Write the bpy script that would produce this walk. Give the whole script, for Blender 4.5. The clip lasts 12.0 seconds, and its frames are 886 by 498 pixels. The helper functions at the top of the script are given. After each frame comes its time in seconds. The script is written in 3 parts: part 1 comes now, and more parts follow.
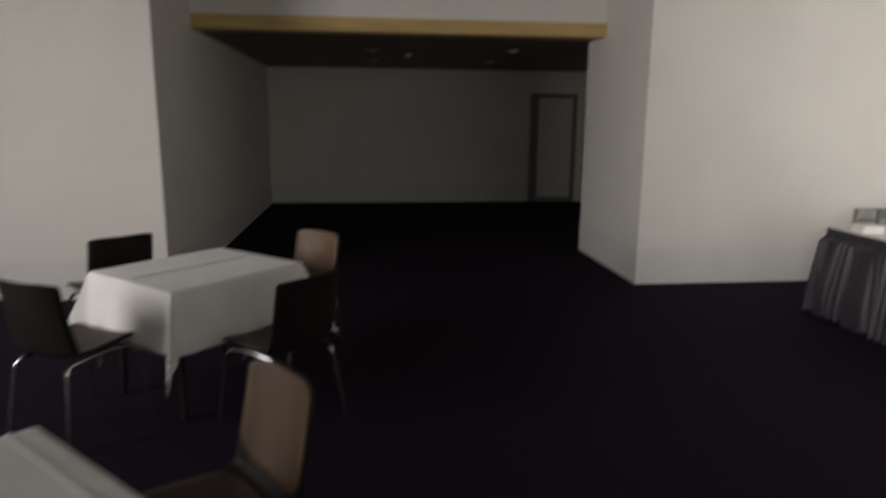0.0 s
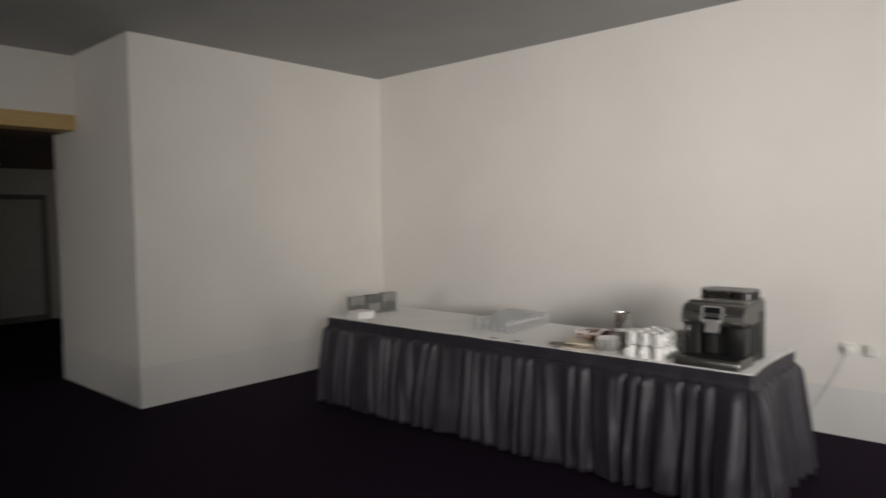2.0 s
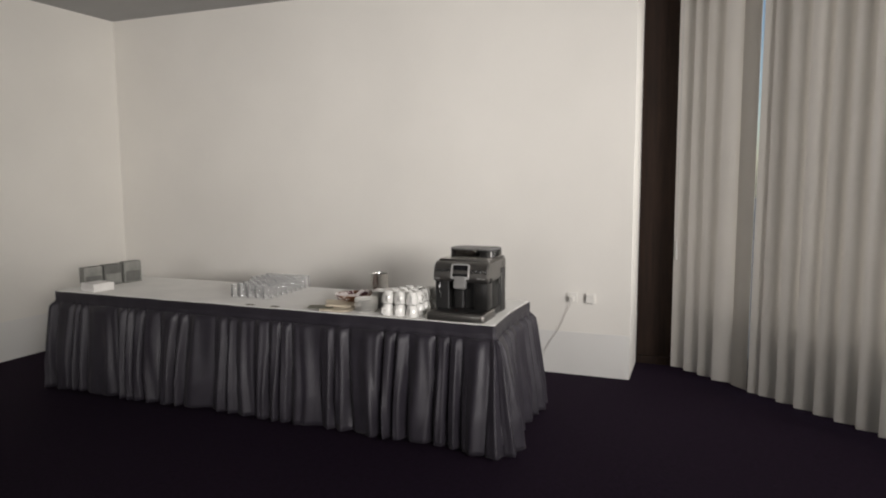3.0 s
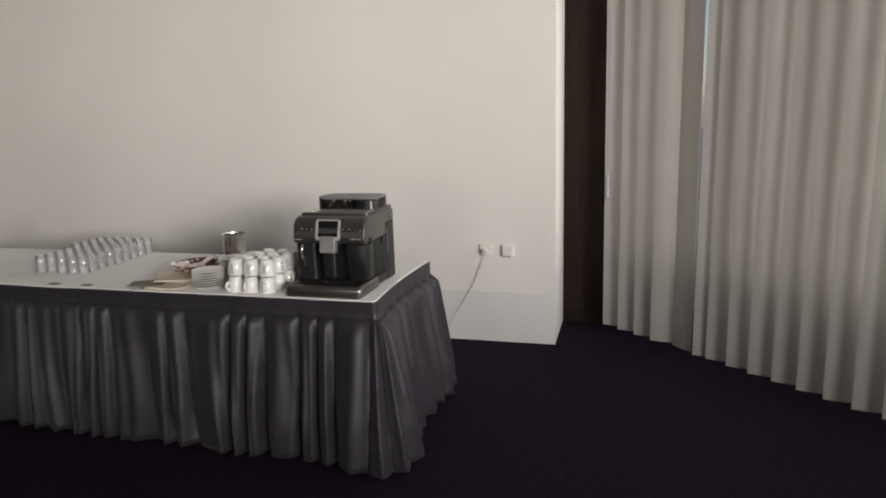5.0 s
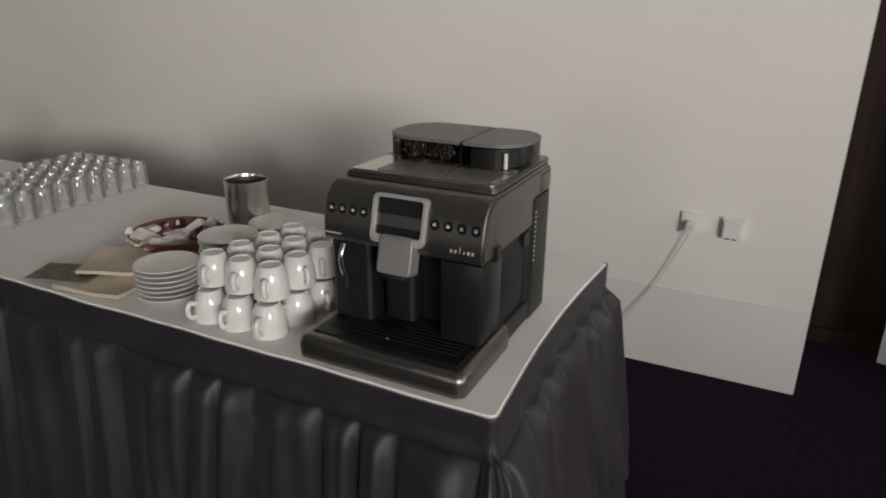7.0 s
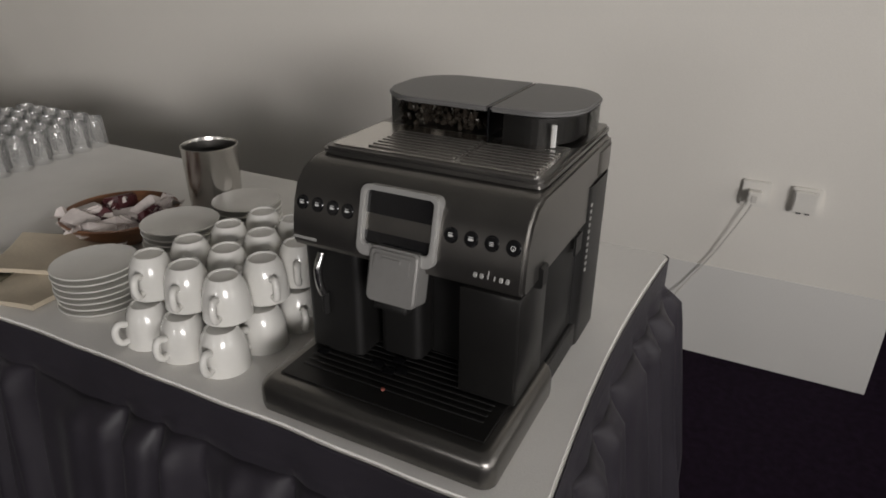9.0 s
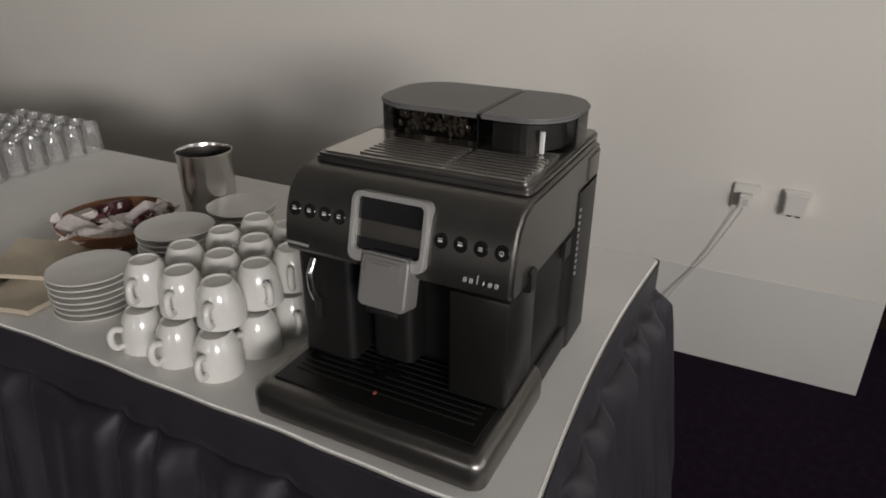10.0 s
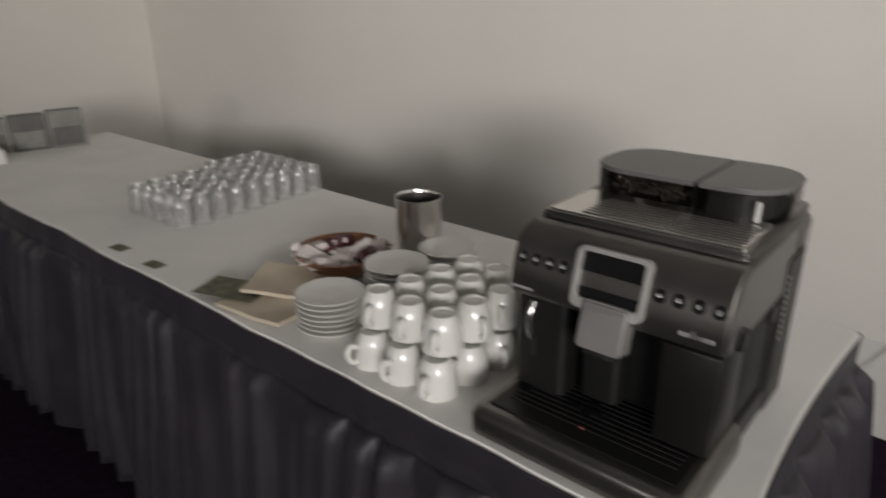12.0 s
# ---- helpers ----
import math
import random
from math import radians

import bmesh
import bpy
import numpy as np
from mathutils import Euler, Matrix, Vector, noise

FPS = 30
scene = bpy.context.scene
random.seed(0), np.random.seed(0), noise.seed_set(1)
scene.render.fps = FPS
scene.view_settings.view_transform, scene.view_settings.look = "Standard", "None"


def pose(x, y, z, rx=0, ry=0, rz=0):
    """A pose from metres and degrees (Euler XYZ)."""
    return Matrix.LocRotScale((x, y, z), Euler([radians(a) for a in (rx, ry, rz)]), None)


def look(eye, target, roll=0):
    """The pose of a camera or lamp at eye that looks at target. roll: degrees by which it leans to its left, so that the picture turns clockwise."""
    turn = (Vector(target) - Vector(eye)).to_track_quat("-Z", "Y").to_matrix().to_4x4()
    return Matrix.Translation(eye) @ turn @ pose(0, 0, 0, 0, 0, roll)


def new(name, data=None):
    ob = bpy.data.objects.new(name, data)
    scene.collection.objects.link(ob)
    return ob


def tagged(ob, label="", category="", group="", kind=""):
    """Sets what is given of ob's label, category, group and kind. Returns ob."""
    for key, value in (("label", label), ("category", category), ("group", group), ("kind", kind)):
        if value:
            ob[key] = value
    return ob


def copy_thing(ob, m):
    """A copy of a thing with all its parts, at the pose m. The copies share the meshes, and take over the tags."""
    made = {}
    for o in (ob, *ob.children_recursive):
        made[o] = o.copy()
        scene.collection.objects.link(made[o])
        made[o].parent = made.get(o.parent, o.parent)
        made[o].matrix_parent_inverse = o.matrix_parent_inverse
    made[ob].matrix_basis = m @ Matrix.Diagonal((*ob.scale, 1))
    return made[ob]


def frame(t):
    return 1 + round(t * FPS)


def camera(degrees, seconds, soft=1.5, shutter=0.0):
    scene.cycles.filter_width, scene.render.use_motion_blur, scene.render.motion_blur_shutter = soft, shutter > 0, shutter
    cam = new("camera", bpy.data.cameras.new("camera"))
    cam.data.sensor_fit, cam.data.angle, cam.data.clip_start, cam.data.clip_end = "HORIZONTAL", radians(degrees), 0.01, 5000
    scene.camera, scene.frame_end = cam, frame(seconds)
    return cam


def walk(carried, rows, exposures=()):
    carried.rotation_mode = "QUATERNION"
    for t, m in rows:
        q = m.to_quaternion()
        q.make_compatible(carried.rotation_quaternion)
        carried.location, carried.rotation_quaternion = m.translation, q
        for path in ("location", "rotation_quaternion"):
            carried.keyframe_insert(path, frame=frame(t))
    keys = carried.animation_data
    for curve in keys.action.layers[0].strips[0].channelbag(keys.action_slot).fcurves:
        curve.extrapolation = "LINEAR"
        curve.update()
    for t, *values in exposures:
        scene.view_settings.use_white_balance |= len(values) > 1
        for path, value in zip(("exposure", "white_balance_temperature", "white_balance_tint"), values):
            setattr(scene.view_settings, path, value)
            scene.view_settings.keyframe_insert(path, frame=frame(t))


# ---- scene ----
cam = camera(67.5, 12.0, soft=1.8, shutter=0.4)
PATH = [
    (0, (0.117, 0.132, 1.613), (0.344, 2.081, 1.224), 0.5),
    (0.5, (0.258, 0.302, 1.675), (0.782, 2.232, 1.623), 0.3),
    (1, (0.286, 0.393, 1.686), (1.003, 2.26, 1.724), 0.9),
    (1.5, (0.278, 0.504, 1.618), (1.357, 2.187, 1.539), 0.6),
    (2, (0.289, 0.596, 1.611), (1.783, 1.922, 1.512), -1.0),
    (2.5, (0.337, 0.551, 1.582), (2.086, 1.51, 1.435), -0.8),
    (3, (0.351, 0.572, 1.591), (2.2, 1.303, 1.379), -0.3),
    (5, (1.394, 0.645, 1.517), (3.281, 1.178, 1.122), -1.8),
    (5.5, (1.893, 0.762, 1.495), (3.746, 1.368, 1.047), -0.5),
    (6, (2.332, 0.964, 1.464), (4.151, 1.625, 0.96), 1.6),
    (6.5, (2.671, 1.163, 1.468), (4.418, 1.908, 0.84), -0.5),
    (7, (3.036, 1.334, 1.415), (4.719, 2.159, 0.719), 0.5),
    (9, (3.395, 1.526, 1.367), (5.008, 2.346, 0.513), 0.5),
    (9.5, (3.391, 1.516, 1.373), (5.008, 2.329, 0.521), 0.5),
    (10, (3.389, 1.513, 1.376), (5.008, 2.326, 0.53), 0.4),
    (10.5, (3.389, 1.515, 1.379), (5.006, 2.337, 0.538), 0.4),
    (11, (3.386, 1.512, 1.381), (5.008, 2.34, 0.554), 0.4),
    (11.5, (3.357, 1.505, 1.381), (4.947, 2.412, 0.575), -0.3),
    (12, (3.234, 1.542, 1.429), (4.653, 2.753, 0.708), -0.4),
]
EXPOSURES = [(0, 0.1), (0.5, 0.05), (1.0, -0.05), (1.5, -0.15), (2.0, -0.35), (2.5, -0.05), (3.0, -0.15), (5.0, -0.25), (5.5, -0.45), (6.0, -0.5), (7.0, -0.6), (9.0, -0.72), (11.5, -0.72), (12.0, -0.55)]
walk(cam, [(t, look(eye, target, roll)) for t, eye, target, roll in PATH], EXPOSURES)

# world and daylight
world = bpy.data.worlds.new("sky")
scene.world = world
world.use_nodes = True
sky = world.node_tree.nodes.new("ShaderNodeTexSky")
sky.sky_type, sky.sun_disc = "NISHITA", False
sky.sun_elevation, sky.sun_rotation = radians(35), radians(200)
world.node_tree.links.new(sky.outputs[0], world.node_tree.nodes["Background"].inputs[0])
world.node_tree.nodes["Background"].inputs[1].default_value = 0.12


def window_light(name, at, aim, width, height, watts, colour):
    lamp = bpy.data.lights.new(name, "AREA")
    lamp.shape, lamp.size, lamp.size_y, lamp.energy, lamp.color = "RECTANGLE", width, height, watts, colour
    ob = new(name, lamp)
    ob.matrix_world = look(at, aim)
    return ob


CEIL, EAST, NORTH, SOUTH, WEST = 3.205, 5.63, 6.29, -5.3, -5.2
# daylight from two unscreened windows behind the walker, unseen and added for brightness
CORNER = pose(-1.9, -3.9, 0, 0, 0, -48)  # the slanting corner with a wide window: its own x runs along the glass, y into the room
SIDE = pose(WEST, 2.2, 0, 0, 0, -90)  # the unseen window added in the west wall
window_light("added_corner_daylight", CORNER @ Vector((0, 0.03, 2.3)), (EAST, 2.8, 2.0), 3.3, 1.45, 78, (1.0, 0.955, 0.94)).data.spread = radians(52)
window_light("added_window_daylight", SIDE @ Vector((0, 0.03, 1.9)), (-1.2, 5.0, 1.0), 1.6, 1.4, 50, (1.0, 0.955, 0.94)).data.spread = radians(120)


# ---- materials ----
def mat(name, base, rough=0.6, metal=0.0, vary=0.12, scale=6.0, grain=0.15, grain_scale=150.0, stretch=(1, 1, 1), coat=0.0, sheen=0.0, rand=0.0, spec=0.5):
    m = bpy.data.materials.new(name)
    m.use_nodes = True
    n, l = m.node_tree.nodes, m.node_tree.links
    b = n["Principled BSDF"]
    b.inputs["Roughness"].default_value, b.inputs["Metallic"].default_value = rough, metal
    b.inputs["Coat Weight"].default_value, b.inputs["Sheen Weight"].default_value = coat, sheen
    b.inputs["Specular IOR Level"].default_value = spec
    tc, mp = n.new("ShaderNodeTexCoord"), n.new("ShaderNodeMapping")
    mp.inputs["Scale"].default_value = stretch
    l.new(tc.outputs["Object"], mp.inputs["Vector"])
    big, fine = n.new("ShaderNodeTexNoise"), n.new("ShaderNodeTexNoise")
    big.inputs["Scale"].default_value, big.inputs["Detail"].default_value = scale, 5
    fine.inputs["Scale"].default_value, fine.inputs["Detail"].default_value = grain_scale, 3
    for t in (big, fine):
        l.new(mp.outputs[0], t.inputs["Vector"])
    ramp = n.new("ShaderNodeValToRGB")
    ramp.color_ramp.elements[0].position, ramp.color_ramp.elements[1].position = 0.3, 0.7
    ramp.color_ramp.elements[0].color = (*[c * (1 - vary) for c in base], 1)
    ramp.color_ramp.elements[1].color = (*[min(1, c * (1 + vary)) for c in base], 1)
    add = n.new("ShaderNodeMath")
    add.operation = "MULTIPLY_ADD"
    l.new(fine.outputs[0], add.inputs[0])
    add.inputs[1].default_value = 0.35
    shift = n.new("ShaderNodeMath")
    shift.operation = "SUBTRACT"
    l.new(big.outputs[0], shift.inputs[0])
    shift.inputs[1].default_value = 0.17
    l.new(shift.outputs[0], add.inputs[2])
    l.new(add.outputs[0], ramp.inputs[0])
    colour = ramp.outputs[0]
    if rand:
        info, hsv, mr = n.new("ShaderNodeObjectInfo"), n.new("ShaderNodeHueSaturation"), n.new("ShaderNodeMapRange")
        mr.inputs[3].default_value, mr.inputs[4].default_value = 1 - rand, 1 + rand
        l.new(info.outputs["Random"], mr.inputs[0])
        l.new(mr.outputs[0], hsv.inputs["Value"])
        l.new(colour, hsv.inputs["Color"])
        colour = hsv.outputs[0]
    l.new(colour, b.inputs["Base Color"])
    rr = n.new("ShaderNodeMapRange")
    rr.inputs[3].default_value, rr.inputs[4].default_value = max(0.02, rough * 0.85), min(1, rough * 1.15)
    l.new(big.outputs[0], rr.inputs[0])
    l.new(rr.outputs[0], b.inputs["Roughness"])
    if grain:
        bump = n.new("ShaderNodeBump")
        bump.inputs["Strength"].default_value, bump.inputs["Distance"].default_value = grain, 0.002
        l.new(fine.outputs[0], bump.inputs["Height"])
        l.new(bump.outputs[0], b.inputs["Normal"])
    return m


def glass(name, tint, rough=0.02, ior=1.45):
    m = bpy.data.materials.new(name)
    m.use_nodes = True
    b = m.node_tree.nodes["Principled BSDF"]
    b.inputs["Base Color"].default_value = (*tint, 1)
    b.inputs["Transmission Weight"].default_value, b.inputs["Roughness"].default_value, b.inputs["IOR"].default_value = 1, rough, ior
    return m


WALL = mat("wall_paint", (0.74, 0.715, 0.66), 0.75, vary=0.035, scale=1.1, grain=0.25, grain_scale=220)
SKIRTING = mat("skirting_paint", (0.69, 0.68, 0.65), 0.55, vary=0.03, scale=2, grain=0.1)
CEILING = mat("ceiling_panel", (0.40, 0.40, 0.395), 0.85, vary=0.05, scale=2, grain=0.35, grain_scale=300)
JOINT = mat("panel_joint", (0.03, 0.03, 0.03), 0.9)
CARPET = mat("carpet", (0.0145, 0.0083, 0.0172), 0.95, vary=0.35, scale=40, grain=0.9, grain_scale=420, spec=0.08)
BEAMWOOD = mat("pale_beam_wood", (0.52, 0.36, 0.14), 0.5, vary=0.14, scale=5, stretch=(0.4, 6, 6), grain_scale=60)
SOFFIT = mat("soffit_wood", (0.11, 0.065, 0.035), 0.6, vary=0.25, scale=5, stretch=(6, 0.4, 6), grain_scale=60)
DARKWOOD = mat("dark_wood", (0.017, 0.010, 0.007), 0.75, spec=0.15, vary=0.4, scale=7, stretch=(5, 5, 0.35), grain_scale=50)
FRAMEPAINT = mat("frame_paint", (0.20, 0.185, 0.165), 0.5, vary=0.08)
DOORPAINT = mat("door_paint", (0.60, 0.60, 0.56), 0.5, vary=0.06)
CLOTH = mat("white_cloth", (0.80, 0.785, 0.75), 0.85, vary=0.05, scale=5, grain=0.3, grain_scale=500, sheen=0.1)
SKIRTCLOTH = mat("charcoal_satin", (0.0240, 0.0208, 0.0275), 0.46, spec=0.4, vary=0.15, scale=8, grain=0.25, grain_scale=600, sheen=0.05)
CHROME = mat("chrome", (0.62, 0.62, 0.62), 0.22, 1.0, vary=0.05)
STEEL = mat("brushed_steel", (0.66, 0.64, 0.61), 0.26, 1.0, vary=0.04, scale=4, grain=0.0)
SHELLDARK = mat("shell_dark", (0.010, 0.007, 0.006), 0.6, spec=0.2, vary=0.2)
SHELLTAN = mat("shell_tan", (0.105, 0.056, 0.025), 0.55, vary=0.18, scale=7, stretch=(3, 3, 0.6))
SEATBROWN = mat("seat_brown", (0.052, 0.034, 0.024), 0.55, vary=0.18, scale=7)
PORCELAIN = mat("porcelain", (0.74, 0.73, 0.69), 0.16, vary=0.03, scale=9, grain=0.02, coat=0.3, rand=0.03)
BODYMET = mat("machine_graphite", (0.195, 0.187, 0.175), 0.30, 0.9, vary=0.08, scale=12, grain=0.06, grain_scale=900)
BLACKPL = mat("black_plastic", (0.010, 0.0097, 0.0094), 0.42, vary=0.15, grain=0.15, grain_scale=500)
GLOSSBLACK = mat("gloss_black", (0.008, 0.008, 0.009), 0.12, vary=0.1, grain=0.0)
SILVER = mat("silver_plastic", (0.42, 0.415, 0.40), 0.42, 0.35, vary=0.05, grain=0.05)
DRAWERMET = mat("drawer_graphite", (0.028, 0.027, 0.026), 0.36, 0.6, vary=0.08, scale=12, grain=0.05, grain_scale=900)
SPOUTGREY = mat("spout_grey", (0.25, 0.245, 0.235), 0.4, 0.3, vary=0.06, grain=0.05)
LIDGREY = mat("lid_grey", (0.14, 0.138, 0.135), 0.4, vary=0.06, grain=0.1, grain_scale=600)


def thin_glass(name, tint, gloss, whiten=0.0):
    """Clear thin-walled stuff: straight through, with a gloss that grows towards the edge."""
    m = bpy.data.materials.new(name)
    m.use_nodes = True
    n, l = m.node_tree.nodes, m.node_tree.links
    n.remove(n["Principled BSDF"])
    clear, shine, mix_, fres = n.new("ShaderNodeBsdfTransparent"), n.new("ShaderNodeBsdfGlossy"), n.new("ShaderNodeMixShader"), n.new("ShaderNodeFresnel")
    clear.inputs[0].default_value = (*tint, 1)
    shine.inputs["Roughness"].default_value = 0.06
    fres.inputs[0].default_value = gloss
    l.new(fres.outputs[0], mix_.inputs[0])
    l.new(clear.outputs[0], mix_.inputs[1])
    l.new(shine.outputs[0], mix_.inputs[2])
    # diffuse white mixed in to brighten glass, replacing light seen through it
    whitened, dull = n.new("ShaderNodeMixShader"), n.new("ShaderNodeBsdfDiffuse")
    whitened.inputs[0].default_value = whiten
    dull.inputs[0].default_value = (0.9, 0.9, 0.88, 1)
    l.new(mix_.outputs[0], whitened.inputs[1])
    l.new(dull.outputs[0], whitened.inputs[2])
    l.new(whitened.outputs[0], n["Material Output"].inputs[0])
    return m


SMOKE = thin_glass("smoked_clear_plastic", (0.88, 0.87, 0.85), 1.4)
TUMBLER = thin_glass("tumbler_glass", (0.985, 0.985, 0.985), 1.6, 0.13)
scene.cycles.transparent_max_bounces = 32
PANE = glass("window_glass", (0.95, 0.97, 0.96))
BEANS = mat("roasted_beans", (0.060, 0.050, 0.042), 0.2, vary=0.5, scale=90)
BEANBAG = mat("foil_sachet", (0.3, 0.29, 0.27), 0.4, 0.3, vary=0.3, scale=40)
ICON = mat("icon_white", (0.7, 0.7, 0.68), 0.5, vary=0.02, grain=0)
REDDOT = mat("red_plastic", (0.28, 0.09, 0.07), 0.4, vary=0.05, grain=0)
# steel with shade put into its colour: steel cup's inside, downlight reflectors
CUPINSIDE = mat("shaded_steel", (0.10, 0.095, 0.088), 0.5, 0.6, vary=0.2)
BOWLWOOD = mat("bowl_wood", (0.21, 0.095, 0.045), 0.42, vary=0.35, scale=10, stretch=(1, 1, 7), grain_scale=80)
SWEETWHITE = mat("sweet_wrapper_white", (0.66, 0.6, 0.57), 0.4, vary=0.12, scale=40, grain=0.3)
SWEETRED = mat("sweet_wrapper_maroon", (0.075, 0.018, 0.022), 0.35, vary=0.25, scale=40, grain=0.3)
PAPER = mat("cream_paper", (0.54, 0.47, 0.36), 0.8, vary=0.08, scale=15, grain=0.2)
LEAFLET = mat("leaflet_print", (0.10, 0.095, 0.055), 0.5, vary=0.75, scale=35, grain=0.1)
TIN = mat("tea_box_card", (0.21, 0.21, 0.19), 0.55, vary=0.25, scale=14)
TINDARK = mat("tea_box_dark", (0.11, 0.11, 0.10), 0.55, vary=0.25, scale=14)
SOCKETPL = mat("socket_plastic", (0.72, 0.70, 0.65), 0.4, vary=0.03, grain=0.02)
CORD = mat("grey_cord", (0.56, 0.54, 0.50), 0.6)
GROUNDM = mat("outside_paving", (0.25, 0.25, 0.24), 0.9, vary=0.2, scale=0.8)

BLINDM = mat("blind_fabric", (0.50, 0.475, 0.435), 0.8, vary=0.05, scale=3, grain=0.35, grain_scale=700, rand=0.05)
nodes, links = BLINDM.node_tree.nodes, BLINDM.node_tree.links
trans, mix = nodes.new("ShaderNodeBsdfTranslucent"), nodes.new("ShaderNodeMixShader")
trans.inputs[0].default_value = (0.56, 0.54, 0.51, 1)
mix.inputs[0].default_value = 0.25
links.new(nodes["Principled BSDF"].outputs[0], mix.inputs[1])
links.new(trans.outputs[0], mix.inputs[2])
links.new(mix.outputs[0], nodes["Material Output"].inputs[0])


# ---- mesh helpers ----
def part(name, bm, material, parent=None, label="", smooth=None):
    """Links a bmesh as one mesh object, under a thing or a part."""
    me = bpy.data.meshes.new(name)
    if smooth is not None:
        bm.normal_update()
        for f in bm.faces:
            f.smooth = True
        for e in bm.edges:
            if len(e.link_faces) == 2 and e.calc_face_angle(0) > radians(smooth):
                e.smooth = False
    bm.to_mesh(me)
    bm.free()
    me.materials.append(material)
    ob = new(name, me)
    ob.parent = parent
    if label:
        ob["label"] = label
    return ob


def thing(name, m, label, category, group="", kind=""):
    ob = new(name)
    ob.empty_display_size = 0.05
    ob.matrix_world = m
    return tagged(ob, label, category, group, kind)


def box(lo, hi, bevel=0.0, seg=2, bm=None):
    bm = bm or bmesh.new()
    size = [hi[i] - lo[i] for i in range(3)]
    mid = [(hi[i] + lo[i]) / 2 for i in range(3)]
    r = bmesh.ops.create_cube(bm, size=1, matrix=Matrix.LocRotScale(mid, None, size))
    if bevel:
        edges = list({e for v in r["verts"] for e in v.link_edges})
        bmesh.ops.bevel(bm, geom=edges, offset=bevel, segments=seg, affect="EDGES", profile=0.5)
    return bm


def lathe(profile, seg=28, bm=None, at=(0, 0, 0)):
    """Turns a profile of (radius, height) round z; radius 0 closes an end."""
    bm = bm or bmesh.new()
    rings = []
    for r, z in profile:
        if r < 1e-6:
            rings.append([bm.verts.new((at[0], at[1], at[2] + z))])
        else:
            rings.append([bm.verts.new((at[0] + r * math.cos(a), at[1] + r * math.sin(a), at[2] + z)) for a in (2 * math.pi * k / seg for k in range(seg))])
    for a, b in zip(rings, rings[1:]):
        for k in range(seg):
            q = (k + 1) % seg
            quad = [a[k % len(a)], a[q % len(a)], b[q % len(b)], b[k % len(b)]]
            quad = list(dict.fromkeys(quad))
            if len(quad) > 2:
                bm.faces.new(quad)
    bmesh.ops.recalc_face_normals(bm, faces=bm.faces)
    return bm


def tube(points, r, seg=8, bm=None):
    """A round bar along points, closed at its ends."""
    bm = bm or bmesh.new()
    pts = [Vector(p) for p in points]
    rings, side = [], None
    for i, p in enumerate(pts):
        d = (pts[min(i + 1, len(pts) - 1)] - pts[max(i - 1, 0)]).normalized()
        if side is None:
            side = d.orthogonal().normalized()
        side = (side - d * side.dot(d)).normalized()
        up = d.cross(side)
        rings.append([bm.verts.new(p + r * (math.cos(a) * side + math.sin(a) * up)) for a in (2 * math.pi * k / seg for k in range(seg))])
    for a, b in zip(rings, rings[1:]):
        for k in range(seg):
            bm.faces.new((a[k], a[(k + 1) % seg], b[(k + 1) % seg], b[k]))
    bm.faces.new(rings[0][::-1])
    bm.faces.new(rings[-1])
    bmesh.ops.recalc_face_normals(bm, faces=bm.faces)
    return bm


def bend(points, steps=6):
    """Rounds a polyline by a Catmull-Rom curve."""
    p = [Vector(q) for q in points]
    p = [2 * p[0] - p[1]] + p + [2 * p[-1] - p[-2]]
    out = []
    for a, b, c, d in zip(p, p[1:], p[2:], p[3:]):
        for k in range(steps):
            t = k / steps
            out.append(0.5 * (2 * b + (c - a) * t + (2 * a - 5 * b + 4 * c - d) * t * t + (3 * b - a - 3 * c + d) * t ** 3))
    return out + [p[-2]]


def prism(outline, lo, hi, axis="z", bevel=0.0, seg=2):
    """Extrudes a plan outline from lo to hi along the axis."""
    place = {"z": lambda a, b, c: (a, b, c), "y": lambda a, b, c: (a, c, b), "x": lambda a, b, c: (c, a, b)}[axis]
    bm = bmesh.new()
    low = [bm.verts.new(place(a, b, lo)) for a, b in outline]
    top = [bm.verts.new(place(a, b, hi)) for a, b in outline]
    n = len(outline)
    for k in range(n):
        bm.faces.new((low[k], low[(k + 1) % n], top[(k + 1) % n], top[k]))
    bm.faces.new(low[::-1])
    bm.faces.new(top)
    bmesh.ops.recalc_face_normals(bm, faces=bm.faces)
    if bevel:
        bmesh.ops.bevel(bm, geom=[e for e in bm.edges if e.calc_face_angle(0) > radians(50)], offset=bevel, segments=seg, affect="EDGES")
    return bm


def round_rect(x0, y0, x1, y1, r, n=6):
    out = []
    for cx, cy, a0 in ((x1 - r, y1 - r, 0), (x0 + r, y1 - r, 90), (x0 + r, y0 + r, 180), (x1 - r, y0 + r, 270)):
        out += [(cx + r * math.cos(radians(a0 + 90 * k / n)), cy + r * math.sin(radians(a0 + 90 * k / n))) for k in range(n + 1)]
    return out


def setting(name, bm, material, label, category, smooth=None):
    return tagged(part(name, bm, material, None, smooth=smooth), label, category, kind="structure")


# ---- structure ----
LEFT, JAMB, RECESS, FAR, SOFF, BEAMY, COLY, RIGHT = -1.65, 2.765, 8.08, 12.92, 2.495, 7.5, 6.15, 4.3
setting("floor", box((WEST - 0.3, SOUTH - 0.3, -0.1), (6.6, 13.2, 0)), CARPET, "dark purple-black looped carpet covering the whole room", "floor")
ground = setting("ground", box((-60, -60, -0.35), (60, 60, -0.15)), GROUNDM, "grey paving outside the windows", "ground")
setting("wall_east", box((EAST, 1.087, 0), (6.24, NORTH, CEIL)), WALL, "plain off-white painted wall behind the buffet table", "wall")
